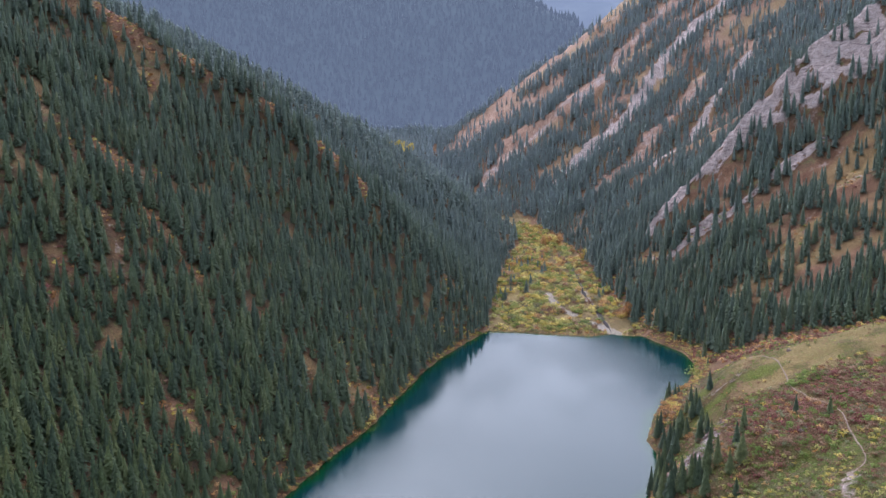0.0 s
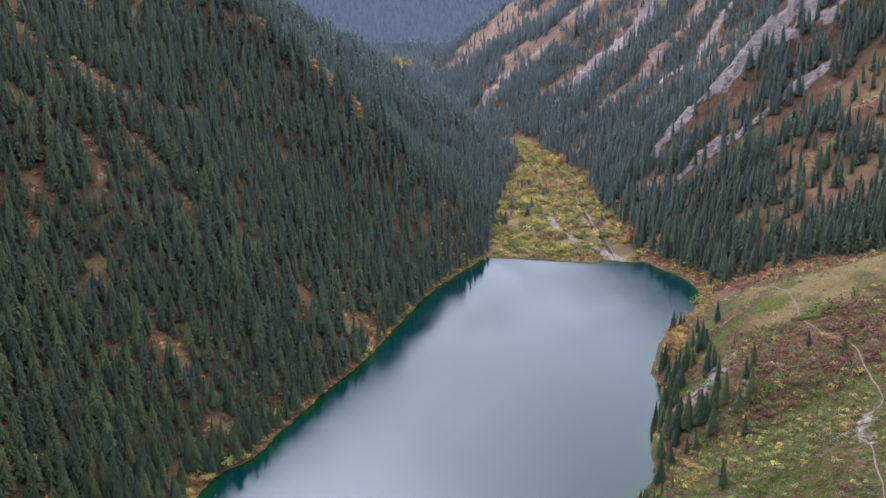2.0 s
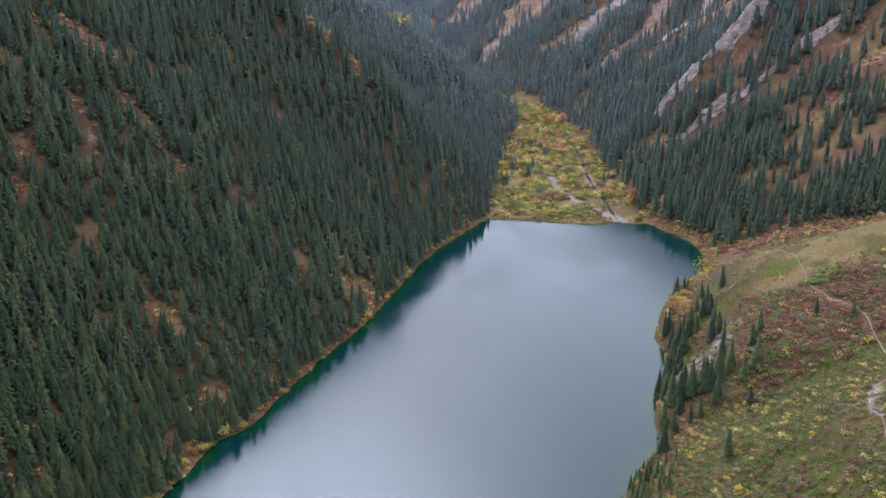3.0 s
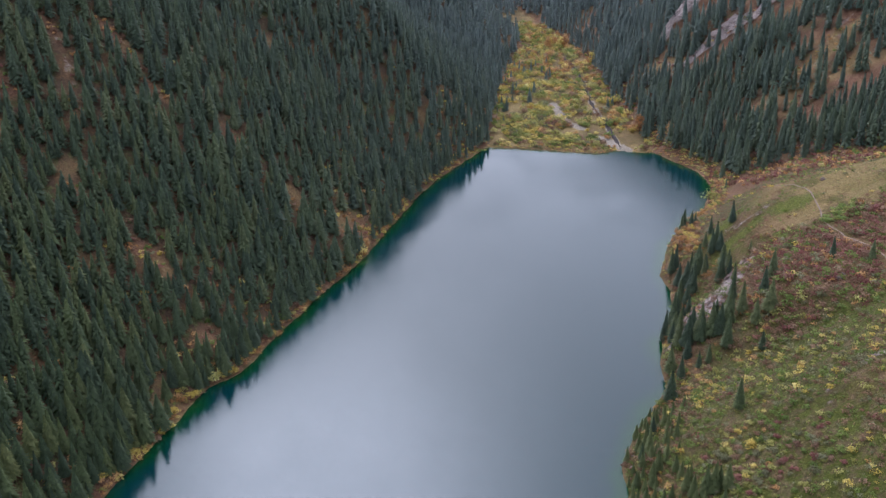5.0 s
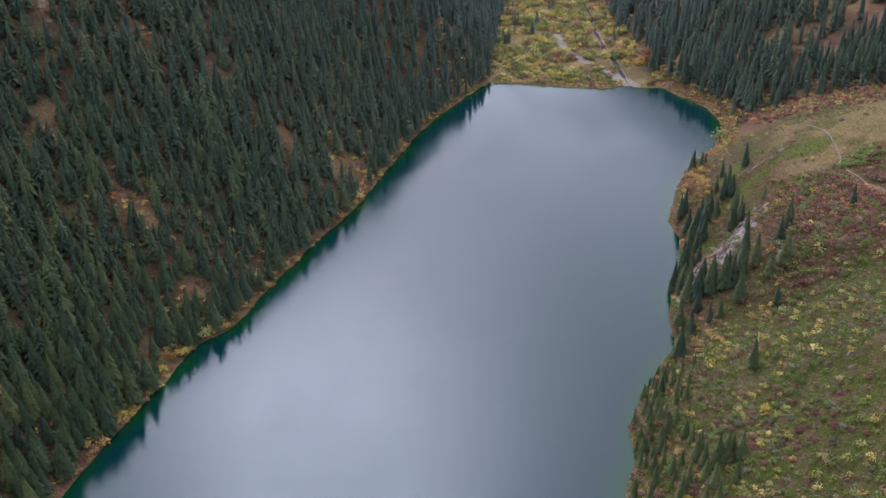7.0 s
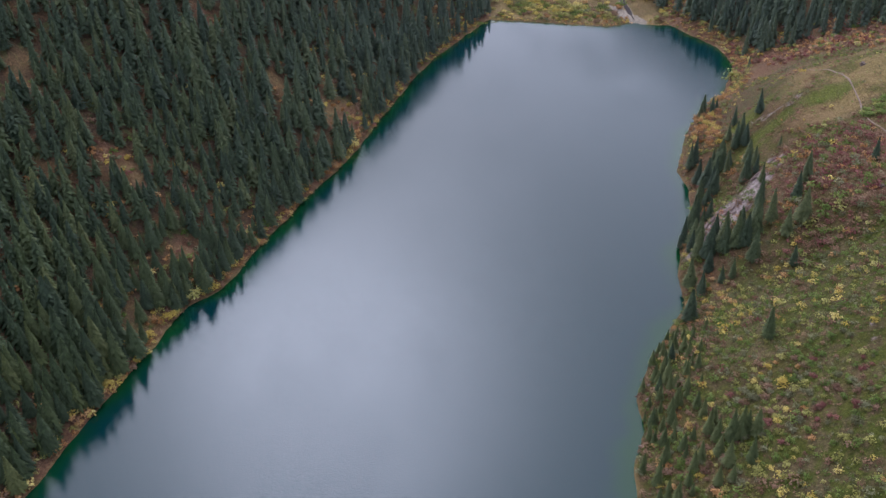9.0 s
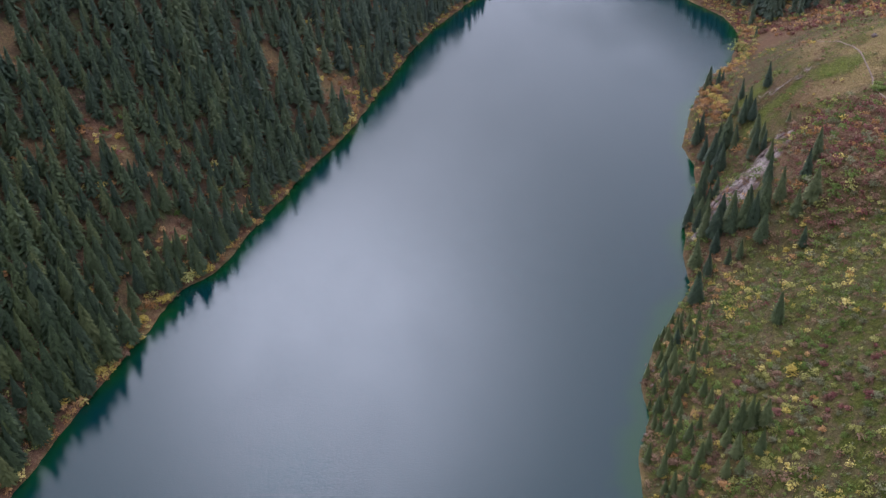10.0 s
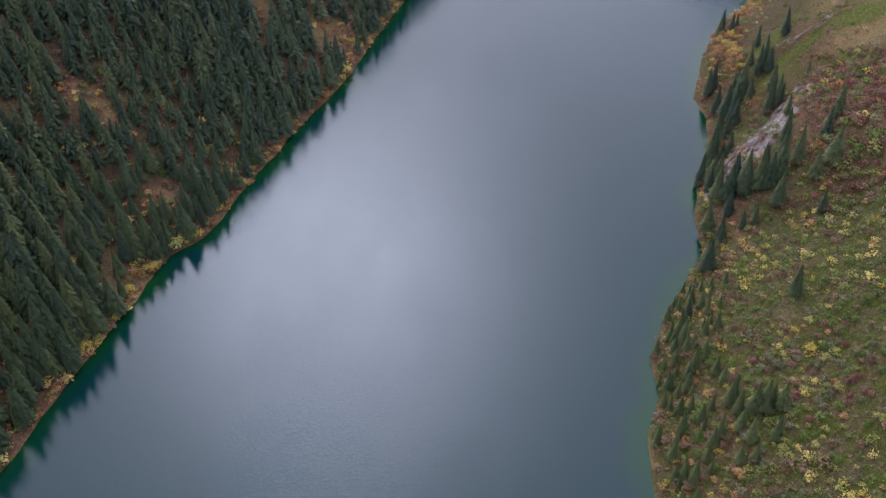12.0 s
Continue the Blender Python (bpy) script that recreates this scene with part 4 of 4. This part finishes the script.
weight = np.stack([0.27 + 0 * x, 0.40 + 0 * x, 0.07 + 0.55 * (1 - smooth01(tone, 0.35, 0.58)), 0.3 * smooth01(y, 860, 960) + 0.10, 0.0 * x, 0.12 + 0 * x, 0.10 + 0 * x], 1)
size = rng.uniform(4.2, 8.2, len(x)) * (0.7 + 0.8 * value_noise(x / 9, y / 9, 117)) * (1 - 0.4 * (1 - smooth01(head_d, 4, 40)))
shrub_cover(x, y, size, pick(weight, len(x)), "delta_shrubs", "%s willow scrub on the river delta", (y < 762) & (y > 690),
            "willow_bush", "rounded %s willow bush on the river delta", "willows on the delta", 0.95, willow_protos)

# edge of the lake: a thin fringe of autumn brush
x, y = jittered(-185, 160, 235, 720, 2.3, rng)
dl, dr, basin = feet(x, y)
ok = ~basin & (((dl > 0.3) & (dl < 7.5)) | ((dr > 0.8) & (dr < 12) & (y > 540))) & (rng.uniform(0, 1, len(x)) < 0.5 + 0.5 * smooth01(fbm(x / 9, y / 9, 107), 0.36, 0.52))
x, y = x[ok], y[ok]
weight = np.tile([0.26, 0.12, 0.08, 0.38, 0.03, 0.03, 0.20], (len(x), 1))
shrub_cover(x, y, rng.uniform(2.1, 4.5, len(x)), pick(weight, len(x)), "shore_brush", "%s autumn brush along the shore", np.zeros(len(x), bool), "", "", "")

# russet sedge and low willow along the head of the lake
x, y = jittered(-5, 130, 676, 722, 2.0, rng)
ok = inside(x, y, BASIN) & ~inside(x, y, LAKE) & (line_distance(x, y, HEAD_SHORE) < 5.5) & (line_distance(x, y, OUTWASH) > 4.5)
x, y = x[ok], y[ok]
weight = np.tile([0.12, 0.14, 0.06, 0.36, 0.0, 0.06, 0.26], (len(x), 1))
shrub_cover(x, y, rng.uniform(1.2, 2.4, len(x)), pick(weight, len(x)), "shore_sedge", "%s sedge and brush at the head of the lake", np.zeros(len(x), bool), "", "", "")

# undergrowth in the clearings of the left slope and on the saddle
x, y = jittered(-400, 320, 260, 1000, 3.2, rng)
dl, dr, basin = feet(x, y)
spot = np.where(dl < dr, np.maximum(clearing(x, y), 0.55 * (1 - smooth01(dl, 25, 70)) * smooth01(fbm(x / 10, y / 10, 119), 0.42, 0.56)), np.maximum(1.2 * saddle_brush(x, y, dr) * (1 - 0.6 * forest_density(x, y)), np.maximum(0.8 * (y > 690) * (1 - smooth01(dr, 8, 16)), 0.4 * (y > 640) * lane_cover(x, y)[0])))
ok = ~basin & (rng.uniform(0, 1, len(x)) < 0.9 * spot)
x, y, spot = x[ok], y[ok], (dl < dr)[ok]
weight = np.where(spot[:, None], [[0.16, 0.08, 0.08, 0.32, 0.06, 0.04, 0.32]], [[0.05, 0.05, 0.10, 0.26, 0.26, 0.02, 0.28]])
shrub_cover(x, y, rng.uniform(2.2, 4.6, len(x)), pick(weight, len(x)), "undergrowth", "%s autumn undergrowth in clearings", np.zeros(len(x), bool), "", "", "", protos=rough_protos)

# single bushes that stand out on the shore
for px, py, ps, c in ((-119.9, 378.4, 4.2, "yellow"), (-126.4, 372.4, 5.2, "yellow-green"), (-132.7, 358.8, 4.2, "yellow"), (-130.5, 363, 2.4, "yellow"),
                      (-135.6, 354.7, 3.4, "orange"), (-136.6, 347, 3.6, "yellow"), (-138.5, 342, 3.0, "orange"), (-143.2, 321.3, 2.8, "yellow"),
                      (-150, 291.5, 3.0, "yellow"), (-146.8, 303, 2.4, "orange"), (-76.8, 503.4, 5.5, "yellow"), (-75, 513, 5.0, "orange"),
                      (-78.5, 509, 4.0, "orange"), (-57.5, 570, 3.4, "yellow"), (-106.8, 413, 3.2, "orange"), (-99, 437, 3.0, "orange")):
    plant_shrub(px, py, ps * 1.6, c, "shore_bush", "bright %s bush at the water's edge" % c, "bushes on the shore", 0.9)
for cx, cy, spread, count in ((75.5, 272, 2.6, 9), (91, 281, 1.6, 4), (84, 268, 1.8, 4)):
    for k in range(count):
        plant_shrub(cx + rng.normal(0, spread), cy + rng.normal(0, spread * 0.7), rng.uniform(1.8, 2.8), "red", "shrub", "crimson shrub in a clump on the meadow", "shrubs on the meadow slope", 0.8)
plant_shrub(137.8, 578, 13.0, "yellow-green", "willow_bush", "round bright green willow at the bay", "", 0.8)
for k in range(44):
    a, r = rng.uniform(0, 6.283), math.sqrt(rng.uniform(0, 1))
    plant_shrub(154 + 10 * r * math.cos(a), 430 + 6.5 * r * math.sin(a), rng.uniform(3.2, 5.0), ("green", "green", "green", "yellow-green")[k % 4],
                "juniper_bush", "dense green bush in a mat on straw-coloured grass", "bushes in the mat by the trail", 0.6)
for k in range(84):
    px = 94 + 14 * k / 84 + rng.uniform(-6, 5)
    plant_shrub(px + 2, 470 + 0.68 * k + rng.uniform(-4, 4), rng.uniform(2.8, 5.0), ("orange", "yellow", "orange", "orange", "brown")[k % 5],
                "birch_shrub", "orange and gold birch shrub on the lake bank", "birch shrubs on the bank", 1.2)


# ---- broad-leaved trees ----
def leaf_tree(x, y, tall, colour, label):
    tree = new("birch_tree")
    v, f, t = [], [], []
    tv, tf = trunk_arrays(0.022, 0.7)
    part("trunk", mesh_from("birch_trunk", tv, tf, bark, None, True), tree)
    for k in range(5):
        a, z0 = 1.257 * k + rng.uniform(-0.3, 0.3), 0.28 + 0.09 * k
        tip = np.array([0.2 * math.cos(a), 0.2 * math.sin(a), z0 + 0.2])
        lv = np.concatenate([np.array([[0.012 * math.cos(b), 0.012 * math.sin(b), z0] for b in (0, 2.1, 4.2)]), tip + np.array([[0.004 * math.cos(b), 0.004 * math.sin(b), 0] for b in (0, 2.1, 4.2)])])
        part("limb", mesh_from("birch_limb", lv, [(i, (i + 1) % 3, 3 + (i + 1) % 3, 3 + i) for i in range(3)], bark), tree)
    lobes = [bush_arrays(rng, 120, 1.0, 0.45, 0.14) for _ in range(4)]
    vs, fs, base = [], [], 0
    for k, (bv, bf) in enumerate(lobes):
        c = np.array([rng.uniform(-0.1, 0.1), rng.uniform(-0.1, 0.1), 0.12 + 0.17 * k])
        vs.append(bv * (0.62 - 0.09 * k) + c)
        fs.append(bf + base)
        base += len(bv)
    part("crown", mesh_from("birch_crown", np.concatenate(vs), np.concatenate(fs), LEAF_KINDS[colour]), tree)
    tree.matrix_world = Matrix.LocRotScale((x, y, float(ground_z(x, y)) - 0.2), Euler((0, 0, rng.uniform(0, 6.28))), (tall, tall, tall))
    return tagged(tree, label, "tree")


leaf_tree(121, 728, 18, "orange", "tall orange birch at the edge of spruces")
leaf_tree(126, 724, 11, "brown", "brownish birch at the edge of spruces")
leaf_tree(138.2, 697.4, 13, "orange", "rusty birch among spruces by the inlet")
leaf_tree(117, 960, 15, "yellow", "golden birch among dark spruces")
for k in range(7):
    leaf_tree(78 + 3.4 * k, 1045 + rng.uniform(-12, 8), rng.uniform(12, 16), ("orange", "yellow", "orange")[k % 3], "orange birch at the head of the delta")
for k in range(14):
    leaf_tree(-132 + rng.uniform(-22, 22), 1690 + rng.uniform(-40, 60), rng.uniform(20, 28), "yellow", "golden birch in the upper valley")

# young spruces on the delta
for px, py, ph in ((40, 935, 13), (44, 925, 11), (52, 938, 12), (36, 948, 10), (62, 930, 9), (30, 905, 11), (24, 890, 10), (22, 820, 9), (27, 828, 8), (18, 800, 9),
                   (12, 790, 8), (33, 960, 12), (70, 965, 9), (58, 955, 8), (16, 765, 7),
                   (20, 802, 11), (21, 806, 11), (48, 852, 10), (49, 863, 11), (63, 894, 12), (64, 899, 11), (68, 908, 13), (67, 919, 9), (108, 804, 11), (113, 812, 8), (17, 815, 10), (13, 826, 8), (29, 858, 12), (33, 868, 10), (42, 826, 13), (43, 837, 11), (1, 717, 13), (-1, 727, 11)):
    plant_spruce(px, py, ph, "young dark spruce among yellow willows", "spruces on the delta")


# ---- stones ----
def boulder_mesh(name, seed, material, stretch=(1, 0.8, 0.6)):
    bm = bmesh.new()
    bmesh.ops.create_icosphere(bm, subdivisions=3, radius=0.5)
    for vert in bm.verts:
        p = vert.co.normalized()
        k = 0.38 + 0.28 * noise.noise(p * 1.4 + Vector((seed * 7.1, 0, 0))) + 0.10 * noise.noise(p * 4 + Vector((0, seed * 3.3, 0)))
        step = round((p.z * k + 0.07 * p.x) * 7) / 7
        vert.co = Vector((p.x * k * 1.2 * stretch[0], p.y * k * 1.2 * stretch[1], (0.55 * p.z * k + 0.45 * step) * 1.2 * stretch[2]))
    me = bpy.data.meshes.new(name)
    bm.to_mesh(me)
    bm.free()
    me.materials.append(material)
    return me


st = Mat("boulder_stone", 0.9, specular=0.2)
st.colour(st.ramp(st.noise(3.5, 7, 0.7, stretch=(1, 1, 3)), [(0.3, (0.085, 0.058, 0.048)), (0.5, (0.19, 0.138, 0.115)), (0.7, (0.34, 0.265, 0.23))]))
st.bump(st.noise(9, 6, 0.7), 0.6, 0.1)
boulders = [boulder_mesh("boulder", k, st.m) for k in range(6)]


def lay_boulder(x, y, size, label, group, name="boulder"):
    ob = new(name, boulders[rng.integers(0, 6)])
    ob.matrix_world = Matrix.LocRotScale((x, y, float(ground_z(x, y)) + 0.08 * size), Euler((rng.uniform(-0.3, 0.3), rng.uniform(-0.3, 0.3), rng.uniform(0, 6.28))), (size, size, size))
    return tagged(ob, label, "rock", group)


for k in range(34):
    along, across = rng.normal(0, 9), rng.normal(0, 4.5)
    slab = lay_boulder(85 + 0.75 * along + 0.5 * across, 403 + 0.9 * along - 0.9 * across, 1.0, "grey-pink rock slab of the broken outcrop", "rocks of the outcrop")
    long = rng.uniform(3.0, 7.5)
    slab.matrix_world = Matrix.LocRotScale(slab.location, Euler((0.0, -0.62 + rng.uniform(-0.15, 0.15), 0.55 + rng.uniform(-0.25, 0.25))), (long, long * rng.uniform(0.3, 0.5), long * rng.uniform(0.3, 0.5)))
for k in range(26):
    q = k / 25 * 10.999
    (x0, y0), (x1, y1) = RIGHT_FOOT[5 + int(q)], RIGHT_FOOT[6 + int(q)]
    lay_boulder(x0 + (x1 - x0) * (q % 1) + rng.uniform(0.6, 3.5), y0 + (y1 - y0) * (q % 1) + rng.uniform(-1, 1), rng.uniform(0.6, 1.8), "grey boulder on the steep lake bank", "boulders on the bank")
for px, py, ps in ((161, 473, 3.2), (129, 369, 2.6), (131, 371, 1.6), (33, 809, 1.6), (77, 754, 1.5), (1.5, 711, 1.6), (126, 362, 1.2), (118, 338, 1.4)):
    lay_boulder(px, py, ps, "pale boulder lying in the grass", "pale boulders")

# coarse grass and low herbs that roughen the hill and the delta
tuft_protos = [bush_arrays(rng, 9, 0.8, 0.5, 0.38) for _ in range(6)]
x, y = jittered(24, 215, 225, 560, 1.75, rng)
dl, dr, basin = feet(x, y)
ok = ~basin & (dr > 1.0) & (dr < dl) & (x < 0.5 * y + 12) & (hill_part(x, y, dr) > 0.5) & (rng.uniform(0, 1, len(x)) < 0.2 + 0.4 * (y < 370))
x, y, dr = x[ok], y[ok], dr[ok]
red = scrub_zone(x, y, dr)
which = np.where(rng.uniform(0, 1, len(x)) < 0.25 + 0.6 * red, 6, np.where(rng.uniform(0, 1, len(x)) < 0.4, 5, 2))
for k in (2, 5, 6):
    m = which == k
    v, f, t = joined(tuft_protos, x[m], y[m], ground_z(x[m], y[m]) - 0.05, rng.uniform(0.6, 1.3, m.sum()), rng)
    tagged(new("grass_tufts", mesh_from("grass_tufts", v, f, LEAF_KINDS[COLOURS[k]], dict(tint=t))), "coarse %s grass and herbs on the hill" % COLOURS[k], "grass", kind="stuff")
